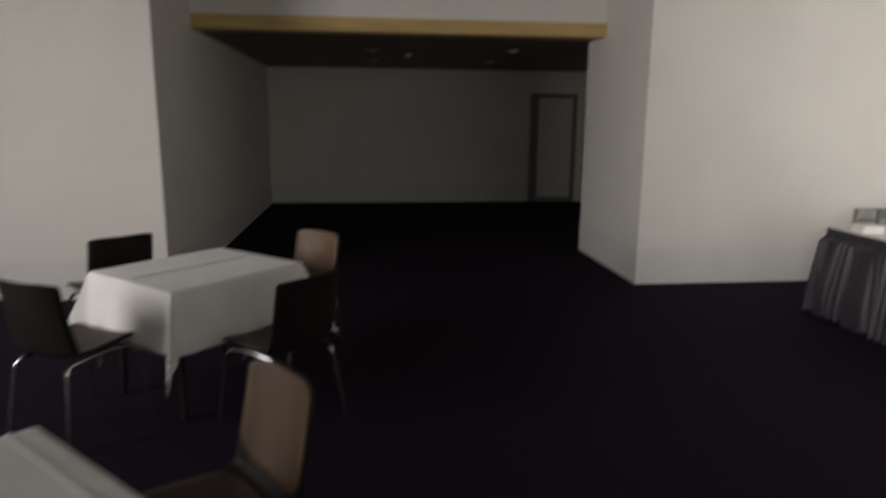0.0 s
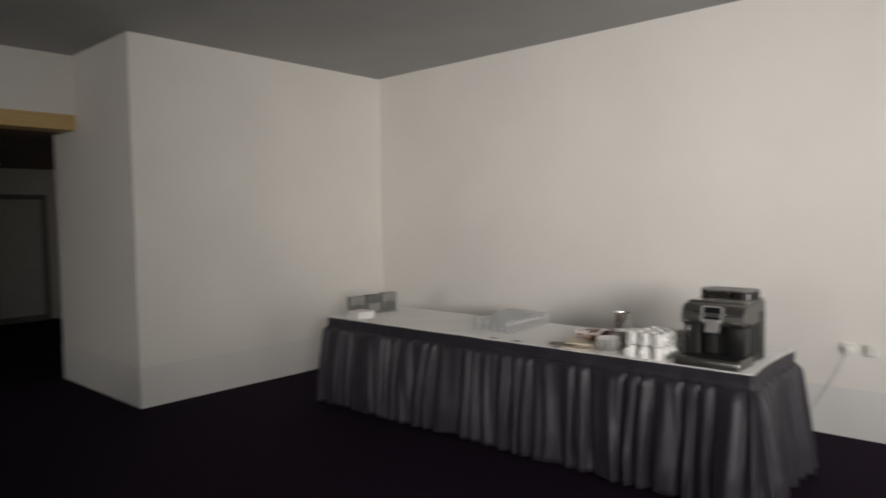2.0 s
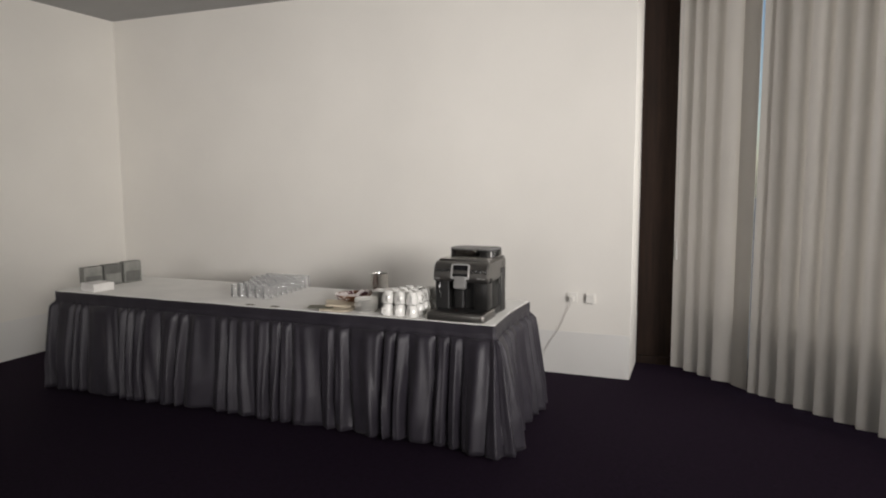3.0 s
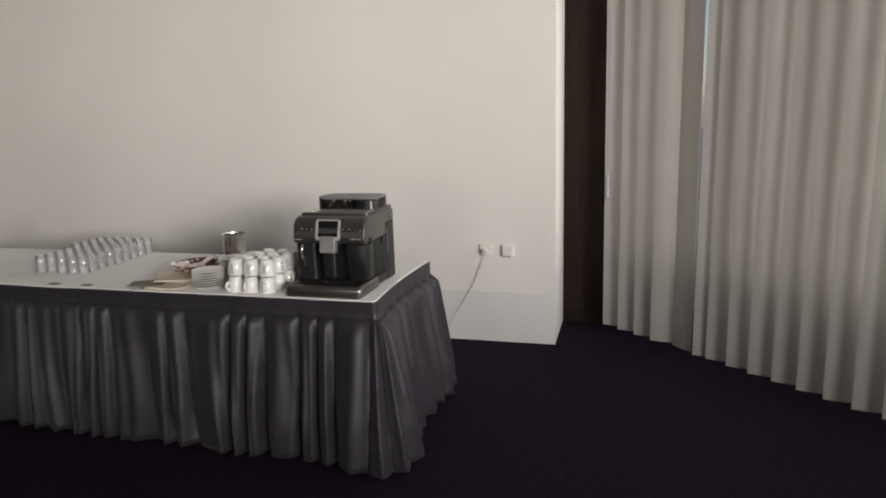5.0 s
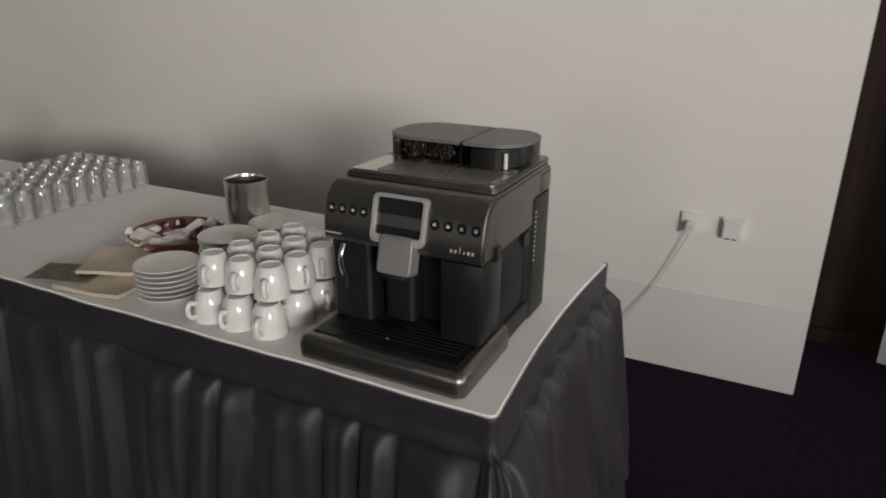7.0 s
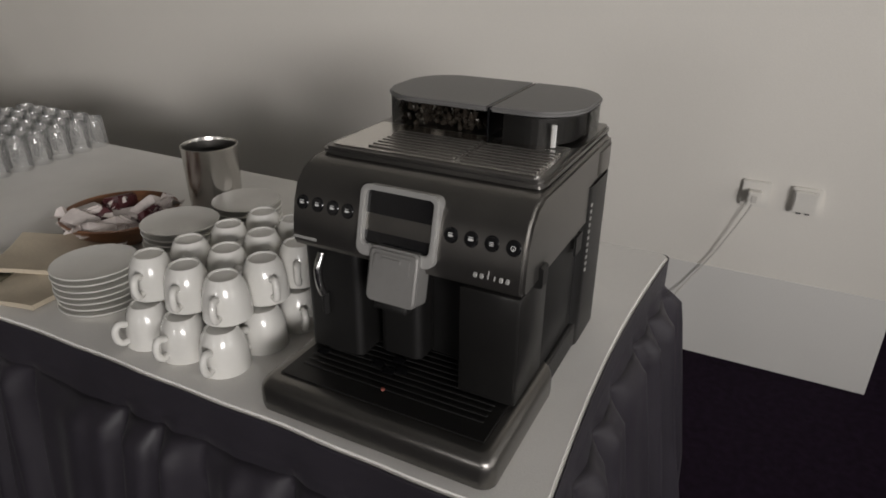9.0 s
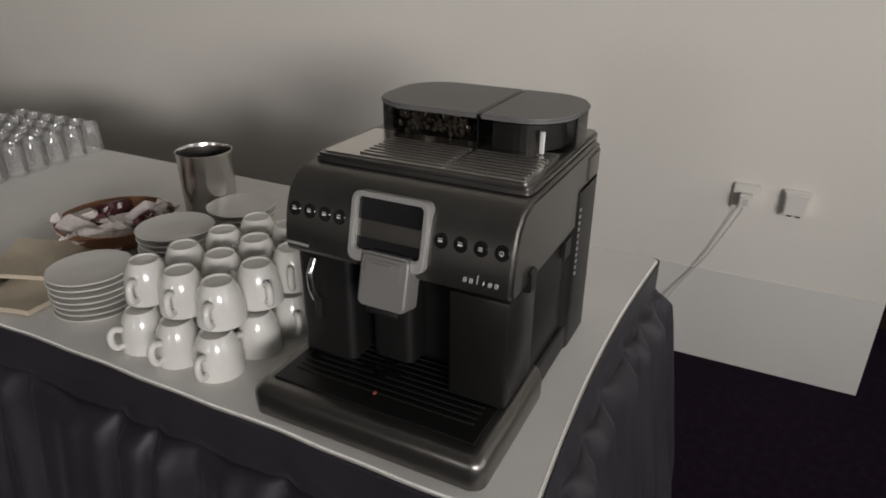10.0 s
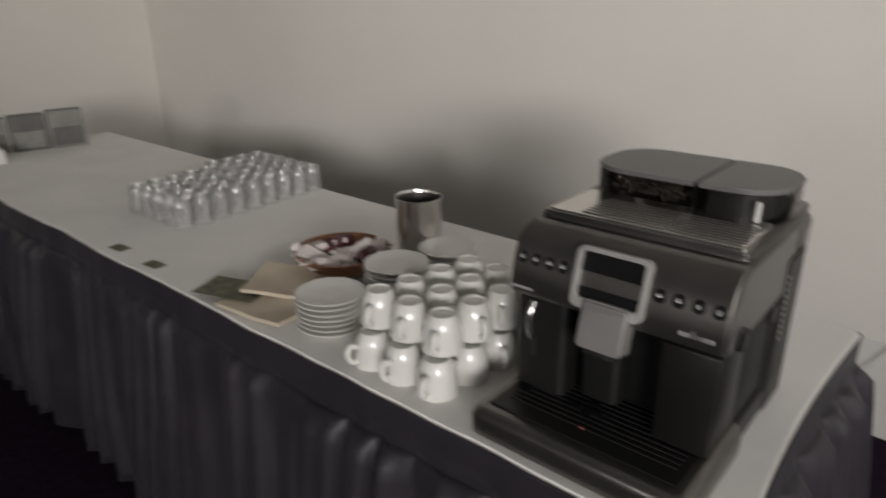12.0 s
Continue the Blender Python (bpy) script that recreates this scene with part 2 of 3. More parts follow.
setting("wall_north", box((JAMB, NORTH, 0), (6.24, RECESS, CEIL)), WALL, "off-white painted pier beside the dark recess", "wall")
setting("wall_north_west", box((WEST - 0.2, COLY, 0), (LEFT, COLY + 0.3, CEIL)), WALL, "off-white painted wall beside the dining table", "wall")
setting("wall_recess_west", box((LEFT - 0.3, COLY + 0.3, 0), (LEFT, FAR, CEIL)), WALL, "off-white painted side wall of the unlit recess", "wall")
setting("wall_recess_east", box((RIGHT, RECESS, 0), (RIGHT + 0.2, FAR, CEIL)), WALL, "off-white painted side wall deep in the recess", "wall")
far = box((LEFT - 0.3, FAR, 0), (3.40, FAR + 0.2, CEIL))
box((4.16, FAR, 0), (RIGHT + 0.2, FAR + 0.2, CEIL), bm=far)
box((3.40, FAR, 2.03), (4.16, FAR + 0.2, CEIL), bm=far)
setting("wall_recess_north", far, WALL, "off-white painted end wall of the unlit recess", "wall")
setting("wall_header", box((LEFT, BEAMY, 2.64), (JAMB, BEAMY + 0.25, CEIL)), WALL, "off-white painted wall band above the recess opening", "wall")
west = box((WEST - 0.2, -2.55, 0), (WEST, 1.3, CEIL))
box((WEST - 0.2, 3.1, 0), (WEST, COLY, CEIL), bm=west)
box((WEST - 0.2, 1.3, 0), (WEST, 3.1, 0.85), bm=west)
box((WEST - 0.2, 1.3, 2.65), (WEST, 3.1, CEIL), bm=west)
setting("wall_west", west, WALL, "unseen plain off-white painted wall round an added window", "wall")
setting("wall_west_return", box((WEST - 0.2, -2.75, 0), (-3.0, -2.55, CEIL)), WALL, "unseen plain off-white painted wall beside the added corner window", "wall")
setting("wall_south_return", box((1.35, SOUTH, 0), (1.55, -4.2, CEIL)), WALL, "plain off-white painted wall at the end of the blinds", "wall")
setting("wall_south", box((-0.75, SOUTH - 0.2, 0), (1.6, SOUTH, CEIL)), WALL, "plain off-white painted wall", "wall")
# unseen slanting wall, added to hold the corner window
corner = box((-1.75, -0.2, 0), (-1.7, 0, CEIL))
box((1.7, -0.2, 0), (1.95, 0, CEIL), bm=corner)
box((-1.7, -0.2, 0), (1.7, 0, 1.5), bm=corner)
box((-1.7, -0.2, 3.08), (1.7, 0, CEIL), bm=corner)
setting("wall_corner", corner, WALL, "unseen off-white painted slanting wall round an added wide window", "wall").matrix_world = CORNER
setting("beam", box((LEFT, BEAMY - 0.012, SOFF), (JAMB, BEAMY + 0.25, 2.64), 0.003, 1), BEAMWOOD, "pale honey-coloured wooden beam edging the recess ceiling", "beam")
soff = box((LEFT, BEAMY + 0.25, SOFF + 0.006), (JAMB, RECESS, SOFF + 0.06))
box((LEFT, RECESS, SOFF + 0.006), (RIGHT, FAR, SOFF + 0.06), bm=soff)
setting("ceiling_recess", soff, SOFFIT, "dark brown wooden ceiling of the recess", "ceiling")

# ceiling: long panels with open joints between them
ceil = bmesh.new()
edges = [WEST - 0.2] + [-0.745 + 0.672 * k for k in range(-6, 11)] + [6.5]
for a, b in zip(edges, edges[1:]):
    box((a + (0.004 if a < 1.2 else 0.0008), SOUTH - 0.2, CEIL), (b - (0.004 if a < 0.7 else 0.0008), BEAMY, CEIL + 0.02), bm=ceil)
setting("ceiling", ceil, CEILING, "matt grey ceiling of long panels with dark joints", "ceiling")
setting("ceiling_void", box((WEST - 0.2, SOUTH - 0.2, CEIL + 0.03), (6.6, BEAMY + 0.25, CEIL + 0.12)), JOINT, "dark void above the ceiling panels", "ceiling")

SK = 0.35
for lo, hi in (((EAST - 0.004, 1.087, 0), (EAST, NORTH - 0.004, SK)), ((JAMB - 0.004, NORTH - 0.004, 0), (EAST, NORTH, SK)), ((JAMB - 0.004, NORTH, 0), (JAMB, RECESS, SK)),
               ((WEST, COLY - 0.004, 0), (LEFT + 0.004, COLY, SK)), ((LEFT, COLY, 0), (LEFT + 0.004, FAR - 0.004, SK)), ((LEFT + 0.004, FAR - 0.004, 0), (3.27, FAR, SK))):
    setting("baseboard", box(lo, hi), SKIRTING, "tall smooth off-white skirting flush against the wall", "baseboard")

# slanting window wall with its vertical blinds
AXIS = Vector((-0.681, -0.732, 0)).normalized()
OUT = Vector((0.732, -0.681, 0)).normalized()
START = Vector((5.97, 0.75, 0))
SLANT = Matrix((AXIS.to_4d(), (-OUT).to_4d(), (0, 0, 1, 0), (0, 0, 0, 1))).transposed()
SLANT[0][3], SLANT[1][3], SLANT[2][3], SLANT[3][3] = START.x, START.y, 0, 1
SPAN = 6.9
window_light("blind_daylight", SLANT @ Vector((SPAN / 2, -0.17, 1.75)), SLANT @ Vector((SPAN / 2, 3.0, 1.75)), SPAN - 0.3, 2.4, 165, (1.0, 0.96, 0.93))
slant_wall = setting("wall_window_slant", box((-0.05, -0.42, CEIL - 0.12), (SPAN, -0.16, CEIL)), WALL, "off-white painted lintel above the slanting window", "wall")
slant_wall.matrix_world = SLANT
window = thing("window_1", SLANT, "wide dark-framed glazing behind vertical blinds", "window", kind="structure")
part("window_frame", box((-0.05, -0.30, 0.0), (SPAN, -0.20, 0.08), 0.004), DARKWOOD, window)
part("window_frame", box((-0.05, -0.30, CEIL - 0.2), (SPAN, -0.20, CEIL - 0.12), 0.004), DARKWOOD, window)
for k in range(6):
    s = -0.05 + k * (SPAN - 0.02) / 5
    part("mullion", box((s, -0.29, 0.08), (s + 0.07, -0.21, CEIL - 0.2), 0.004), DARKWOOD, window)
    if k < 5:
        pane = part("pane", box((s + 0.07, -0.255, 0.08), (s + 0.02 + (SPAN - 0.02) / 5, -0.247, CEIL - 0.2)), PANE, window)
        pane.visible_shadow = False
setting("panel_window_end", box((6.18, 0.60, 0), (6.235, 1.087, CEIL), 0.003), DARKWOOD, "dark stained wooden panel between wall and window", "panel")
setting("trim", box((6.155, 0.66, 0), (6.18, 1.08, 0.07), 0.004), DARKWOOD, "low dark wooden plinth of the end panel", "trim")

blind = thing("vertical_blind", SLANT, "cream fabric vertical blinds, closed, with one narrow bright gap", "blind")
part("head_rail", box((-0.02, -0.03, CEIL - 0.06), (SPAN - 0.1, 0.03, CEIL - 0.005), 0.004), SILVER, blind)
rng = random.Random(4)


def slat_mesh(width, bow):
    bm = bmesh.new()
    low, top = 0.055, CEIL - 0.06
    rows = 8
    cols = 6
    grid = []
    for i in range(rows + 1):
        z = low + (top - low) * i / rows
        grid.append([bm.verts.new((width * (j / cols - 0.5), bow * (1 - (2 * j / cols - 1) ** 2), z)) for j in range(cols + 1)])
    back = [[bm.verts.new(v.co + Vector((0, -0.0012, 0))) for v in row] for row in grid]
    for g, flip in ((grid, False), (back, True)):
        for i in range(rows):
            for j in range(cols):
                q = (g[i][j], g[i][j + 1], g[i + 1][j + 1], g[i + 1][j])
                bm.faces.new(q[::-1] if flip else q)
    rim = [(0, j) for j in range(cols + 1)] + [(i, cols) for i in range(1, rows + 1)] + [(rows, j) for j in range(cols - 1, -1, -1)] + [(i, 0) for i in range(rows - 1, 0, -1)]
    for (a, b), (c, d) in zip(rim, rim[1:] + rim[:1]):
        bm.faces.new((grid[c][d], grid[a][b], back[a][b], back[c][d]))
    box((-width / 2 + 0.004, -0.004, low + 0.004), (width / 2 - 0.004, -0.0012, low + 0.045), bm=bm)
    return bm


first_slat = None
PITCH = 0.139
for k in range(int((SPAN - 0.3) / PITCH)):
    s = 0.046 + k * PITCH
    turn = -32 + rng.uniform(-4, 4)
    if k == 4:
        s, turn = s + 0.012, 6
    if k == 5:
        s, turn = s + 0.050, -34
    if first_slat is None:
        first_slat = part("slat", slat_mesh(0.156, 0.008), BLINDM, blind, smooth=40)
        slat = first_slat
    else:
        slat = new("slat", first_slat.data)
        slat.parent = blind
    slat.matrix_basis = pose(s, rng.uniform(-0.004, 0.004), 0, rng.uniform(-0.12, 0.12), rng.uniform(-0.25, 0.25), turn)
part("control_chain", tube([(0.0, 0.035, CEIL - 0.06), (0.0, 0.037, 2.0), (-0.005, 0.035, 1.1)], 0.0025, 6), SILVER, blind)
part("chain_weight", lathe([(0, 0.93), (0.010, 0.935), (0.012, 1.0), (0.009, 1.09), (0, 1.1)], 10, at=(-0.005, 0.035, 0)), SILVER, blind)

# unseen, unscreened windows behind the walker, added round the two daylight lamps
for name, at, half, low, high, label, cat in (("window_3", CORNER, 1.7, 1.5, 3.08, "unseen wide high corner window, added to let daylight in", "window"), ("window_2", SIDE, 0.9, 0.85, 2.65, "unseen clear side window, added to let daylight in", "window")):
    glazing = thing(name, at, label, cat, kind="structure")
    part("window_frame", box((-half, -0.15, low), (half, -0.08, low + 0.06), 0.004), FRAMEPAINT, glazing)
    part("window_frame", box((-half, -0.15, high - 0.06), (half, -0.08, high), 0.004), FRAMEPAINT, glazing)
    for x in (-half, half - 0.06):
        part("window_frame", box((x, -0.15, low + 0.06), (x + 0.06, -0.08, high - 0.06), 0.004), FRAMEPAINT, glazing)
    part("pane", box((-half + 0.06, -0.12, low + 0.06), (half - 0.06, -0.112, high - 0.06)), PANE, glazing).visible_shadow = False

# door at the end of the recess
door = thing("door_1", pose(3.78, FAR, 0), "pale door with a dark frame, closed, at the recess end", "door", kind="structure")
part("door_frame", box((-0.50, -0.03, 0), (-0.34, 0.05, 2.08), 0.004), FRAMEPAINT, door)
part("door_frame", box((0.34, -0.03, 0), (0.42, 0.05, 2.08), 0.004), FRAMEPAINT, door)
part("door_frame", box((-0.34, -0.03, 2.0), (0.34, 0.05, 2.08), 0.004), FRAMEPAINT, door)
leaf = part("leaf", box((-0.345, 0.004, 0.085), (0.345, 0.045, 2.008), 0.003), DOORPAINT, door)
for z in (0.45, 0.83, 1.21, 1.59):
    part("rail", box((-0.28, -0.002, z), (0.28, 0.004, z + 0.02), 0.002), DOORPAINT, leaf)
part("threshold", box((-0.42, -0.10, 0), (0.36, 0.0, 0.09), 0.006), FRAMEPAINT, door, "low pale step under the door")


# recessed downlights, switched off
def downlight(x, y, z, r, group):
    d = thing("ceiling_light", pose(x, y, z), "round recessed downlight, switched off, its reflector lit and shaded by colour", "ceiling light", group)
    part("rim", lathe([(r * 0.8, 0.0), (r, -0.001), (r * 1.02, -0.006), (r * 0.84, -0.010), (r * 0.8, -0.004), (r * 0.8, 0.0)], 28), SILVER, d, smooth=50)
    # dark disc and off-centre pale cap stand in for the reflector's shade and highlight
    part("reflector", lathe([(r * 0.82, -0.004), (r * 0.7, -0.0025), (0, -0.002)], 28), CUPINSIDE, d, "reflector with its shade put into a dark colour", smooth=50)
    part("reflector_highlight", lathe([(r * 0.5, -0.002), (r * 0.46, -0.012), (r * 0.3, -0.020), (0, -0.023)], 20, at=(r * 0.22, 0, 0)), ICON, d, "pale cap for the light on the reflector", smooth=50)
    return d


for x, y in ((0.30, 6.21), (0.96, 6.21), (1.0, 4.27)):
    downlight(x, y, CEIL, 0.085, "main ceiling downlights")
for x, y in ((0.21, 9.45), (2.09, 9.2), (2.1, 11.0), (0.25, 11.2)):
    downlight(x, y, SOFF + 0.006, 0.10, "recess downlights")
cover = thing("ceiling_speaker", pose(2.95, 4.17, CEIL), "pale round speaker cover flush with the grey ceiling", "speaker")
part("grille", lathe([(0, -0.008), (0.09, -0.008), (0.105, -0.005), (0.108, 0.0), (0, 0.0)], 28), DOORPAINT, cover, smooth=40)
sensor = thing("smoke_detector", pose(0.74, 10.0, SOFF + 0.006), "small pale round detector on the recess ceiling", "detector")
part("housing", lathe([(0, 0), (0.05, 0), (0.05, -0.02), (0.035, -0.04), (0, -0.042)], 20), SOCKETPL, sensor, smooth=40)


# ---- dining corner ----
def cloth_mesh(a, b, drop, seed):
    """A cloth over a table of half sizes a, b, hanging by drop, with pointed corners."""
    bm = bmesh.new()
    n = 56
    rows = []
    for i in range(n + 1):
        row = []
        for j in range(n + 1):
            x, y = (2 * i / n - 1) * (a + drop), (2 * j / n - 1) * (b + drop)
            dx, dy = max(abs(x) - a, 0), max(abs(y) - b, 0)
            m, big = min(dx, dy), max(dx, dy)
            sx, sy = math.copysign(1, x), math.copysign(1, y)
            fold = noise.noise(Vector((x * 7 * (dy > 0), y * 7 * (dx > 0), seed))) * 0.022 * big / drop
            px = sx * (min(abs(x), a) + 0.10 * dx + 0.36 * m + (fold if dx >= dy else 0) * (dx > 0))
            py = sy * (min(abs(y), b) + 0.10 * dy + 0.36 * m + (fold if dy > dx else 0) * (dy > 0))
            z = -big - 0.40 * m + 0.0015 * noise.noise(Vector((x * 6, y * 6, seed)))
            row.append(bm.verts.new((px, py, z)))
        rows.append(row)
    for i in range(n):
        for j in range(n):
            bm.faces.new((rows[i][j], rows[i + 1][j], rows[i + 1][j + 1], rows[i][j + 1]))
    return bm


def dining_table(m, a, b, label):
    t = thing("dining_table", m, "square table hidden under its tablecloth, on dark legs", "table", "dining tables")
    part("tabletop", box((-a + 0.004, -b + 0.004, 0.705), (a - 0.004, b - 0.004, 0.735), 0.004), SHELLTAN, t)
    for sx in (-1, 1):
        for sy in (-1, 1):
            part("leg", tube([(sx * (a - 0.12), sy * (b - 0.12), 0.705), (sx * (a - 0.10), sy * (b - 0.10), 0.0)], 0.018, 10), SHELLDARK, t)
    c = part("tablecloth", cloth_mesh(a, b, 0.33, m.translation.x), CLOTH, None, smooth=60)
    thick = c.modifiers.new("thickness", "SOLIDIFY")
    thick.thickness, thick.offset = 0.002, -1
    c.matrix_world = m @ pose(0, 0, 0.741)
    tagged(c, label, "tablecloth", "tablecloths")
    r = thing("tablecloth_crease", m @ pose(0, 0, 0.743), "pressed fold line across the white tablecloth", "fold")
    return t, c, r


T1 = pose(-0.865, 4.065, 0, 0, 0, 48.2)
t1, c1, k1 = dining_table(T1, 0.445, 0.40, "white cotton tablecloth with hanging corners, freshly creased")
part("fold", box((-0.40, 0.02, 0.0), (0.36, 0.032, 0.005), 0.002), CLOTH, k1)
T2 = pose(-0.83, 1.43, 0, 0, 0, 45.5)
t2, c2, k2 = dining_table(T2, 0.42, 0.42, "white cotton tablecloth on the near table")
part("fold", box((0.33, -0.41, 0.0), (0.345, 0.40, 0.005), 0.002), CLOTH, k2)


def shell_mesh(inset, lift, lo=0.0, hi=1.0):
    """A bent shell: seat running up into a backrest; lo..hi is the stretch of its length."""
    bm = bmesh.new()
    prof = bend([(0.225, 0, 0.435), (0.19, 0, 0.452), (0.05, 0, 0.442), (-0.10, 0, 0.432), (-0.175, 0, 0.455), (-0.205, 0, 0.53), (-0.235, 0, 0.66), (-0.262, 0, 0.80), (-0.268, 0, 0.835)], 5)
    n, cols = len(prof) - 1, 14
    rows = []
    for i, p in enumerate(prof):
        f = i / n
        if not lo <= f <= hi:
            continue
        half = 0.215 - 0.02 * max(0, f - 0.5) - inset
        end = min(f - lo, hi - f)
        half -= 0.10 * max(0, 1 - end / 0.12) ** 2
        d = (prof[min(i + 1, n)] - prof[max(i - 1, 0)]).normalized()
        nor = Vector((d.z, 0, -d.x))
        row = []
        for j in range(cols + 1):
            w = 2 * j / cols - 1
            curl = 0.030 * abs(w) ** 2.4 * (0.5 + f) * (half / 0.2) ** 3
            row.append(bm.verts.new(p + nor * (curl + lift) + Vector((0, w * half, 0))))
        rows.append(row)
    for a, b in zip(rows, rows[1:]):
        for j in range(cols):
            bm.faces.new((a[j], a[j + 1], b[j + 1], b[j]))
    bmesh.ops.recalc_face_normals(bm, faces=bm.faces)
    return bm


def dining_chair(m):
    c = thing("dining_chair", m, "moulded shell chair, tan inside and dark behind, on chrome legs", "chair", "dining chairs")
    for name, args, material, label, thick in (("shell", (0, 0), SHELLDARK, "dark brown moulded shell", 0.012), ("seat", (0.012, 0.010, 0.02, 0.46), SEATBROWN, "dark brown seat facing", 0.006), ("backrest", (0.012, 0.010, 0.56, 0.985), SHELLTAN, "tan backrest facing", 0.006)):
        ob = part(name, shell_mesh(*args), material, c, label, smooth=60)
        sol = ob.modifiers.new("thickness", "SOLIDIFY")
        sol.thickness, sol.offset = thick, 0
    for sy in (-1, 1):
        part("side_rail", tube(bend([(0.17, sy * 0.17, 0.405), (0.05, sy * 0.165, 0.418), (-0.16, sy * 0.165, 0.410)], 4), 0.011, 8), CHROME, c, smooth=40)
        part("leg", tube(bend([(0.17, sy * 0.17, 0.405), (0.205, sy * 0.18, 0.39), (0.225, sy * 0.19, 0.33), (0.265, sy * 0.215, 0.0)], 4), 0.011, 8), CHROME, c, smooth=40)
        part("leg", tube(bend([(-0.16, sy * 0.165, 0.410), (-0.19, sy * 0.17, 0.395), (-0.205, sy * 0.18, 0.33), (-0.255, sy * 0.21, 0.0)], 4), 0.011, 8), CHROME, c, smooth=40)
    part("cross_bar", tube([(0.05, -0.165, 0.416), (0.05, 0.165, 0.416)], 0.010, 8), CHROME, c)
    return c


chair = dining_chair(pose(-0.34, 3.56, 0, 0, 0, 138))
for x, y, yaw in ((-1.39, 3.59, 62), (-0.37, 4.56, 228), (-1.64, 4.80, 132), (-0.34, 1.98, 214)):
    copy_thing(chair, pose(x, y, 0, 0, 0, yaw))

# ---- buffet table ----
TX0, TX1, TY0, TY1, TOP = 3.945, 4.775, 1.675, 5.215, 0.745
buffet = thing("buffet_table", pose(4.36, 3.445, 0), "long buffet table hidden under a skirt", "table")
part("tabletop", box((TX0 - 4.335, TY0 - 3.41, 0.70), (TX1 - 4.37, TY1 - 3.455, 0.732), 0.003), SHELLTAN, buffet)
for x in (-0.34, 0.34):
    for y in (-1.6, -0.06, 0.06, 1.6):
        part("leg", tube([(x, y, 0.70), (x, y, 0)], 0.016, 8), CHROME, buffet)


def settle(x, y):
    """The cloth's edge is pinned unevenly: it bows inwards at the end and wavers along the front."""
    if y < TY0 + 0.05:
        y += 0.020 * math.sin(math.pi * min(1, max(0, (x - TX0) / (TX1 - TX0))))
    if x < TX0 + 0.05:
        x += 0.010 * noise.noise(Vector((0, y * 3.1, 2.0))) + 0.004 * noise.noise(Vector((0, y * 9, 5.0)))
    return x, y


def top_cloth():
    outline = round_rect(TX0, TY0, TX1, TY1, 0.018, 4)
    fine = []
    for (ax, ay), (bx, by) in zip(outline, outline[1:] + outline[:1]):
        n = max(1, int(math.hypot(bx - ax, by - ay) / 0.04))
        fine += [settle(ax + (bx - ax) * k / n, ay + (by - ay) * k / n) for k in range(n)]
    return prism(fine, 0.733, TOP, bevel=0.004)


tagged(part("tablecloth", top_cloth(), CLOTH, None, smooth=50), "white cloth lying flat on the buffet table", "tablecloth")


def skirt_mesh(first, last):
    """Pleated skirt round the whole table: a flat band above, gathered folds that flare below."""
    bm = bmesh.new()
    outline = round_rect(TX0 - 0.003, TY0 - 0.003, TX1 + 0.003, TY1 + 0.003, 0.02, 5)
    pts, arc = [], 0.0
    for (ax, ay), (bx, by) in zip(outline, outline[1:] + outline[:1]):
        length = math.hypot(bx - ax, by - ay)
        if length < 1e-6:
            continue
        turning = length < 0.012
        count = 7 if turning else max(1, int(length / 0.007))
        for k in range(count):
            f = k / count
            nx, ny = (by - ay) / length, -(bx - ax) / length
            if turning:
                a = math.atan2(ny, nx) + radians(18) * (f - 0.5)
                nx, ny = math.cos(a), math.sin(a)
            pts.append((ax + (bx - ax) * f, ay + (by - ay) * f, nx, ny, arc + length * f * (8 if turning else 1)))
        arc += length * (8 if turning else 1)
    zs = [0.742, 0.735, 0.70, 0.675, 0.662, 0.65, 0.63] + [0.60 - 0.585 * k / 22 for k in range(23)]
    rows = []
    for z in zs[first:last]:
        d = max(0.0, (0.672 - z) / 0.655)
        row = []
        for x, y, nx, ny, s in pts:
            x, y = settle(x, y)
            wander = s + 0.05 * noise.noise(Vector((s * 1.7, d * 0.8, 3.1))) + 0.016 * noise.noise(Vector((s * 9, d * 0.9, 8.0)))
            u = wander * 7.8 + 1.3 * noise.noise(Vector((s * 3.3, 0, 1.0)))
            ridge = abs(math.cos(math.pi * u)) ** 0.85
            second = 0.5 + 0.5 * math.cos(2 * math.pi * (u * 2.13 + 0.8 * noise.noise(Vector((s * 5, d, 5.0)))))
            amp = (0.45 + 0.55 * min(1, d * 1.4)) * min(1, d * 18)
            size = 0.95 + 0.6 * noise.noise(Vector((s * 2.1, 7.7, 0.4)))
            corner = math.exp(-(((x - TX0) / 0.16) ** 2 + ((y - TY0) / 0.16) ** 2)) + 0.2 * math.exp(-(((x - TX1) / 0.2) ** 2 + ((y - TY0) / 0.2) ** 2))
            crease = 0.008 * abs(noise.noise(Vector((s * 6 + d * 3, d * 3, 2.0)))) * d
            off = 0.028 * d + amp * (0.070 * ridge * size + 0.014 * second) + 0.062 * corner * d + 0.022 * corner * min(1, d * 7) + crease
            sag = 0.012 * noise.noise(Vector((s * 1.3, 0, 0))) * (1 if z < 0.03 else 0)
            row.append(bm.verts.new((x + nx * off, y + ny * off, max(0.004, z + sag))))
        rows.append(row)
    n = len(pts)
    for a, b in zip(rows, rows[1:]):
        for k in range(n):
            bm.faces.new((a[k], b[k], b[(k + 1) % n], a[(k + 1) % n]))
    bmesh.ops.recalc_face_normals(bm, faces=bm.faces)
    return bm


skirt = thing("table_skirt", pose(0, 0, 0), "charcoal satin skirt hanging in gathered folds round the buffet table", "table skirt")
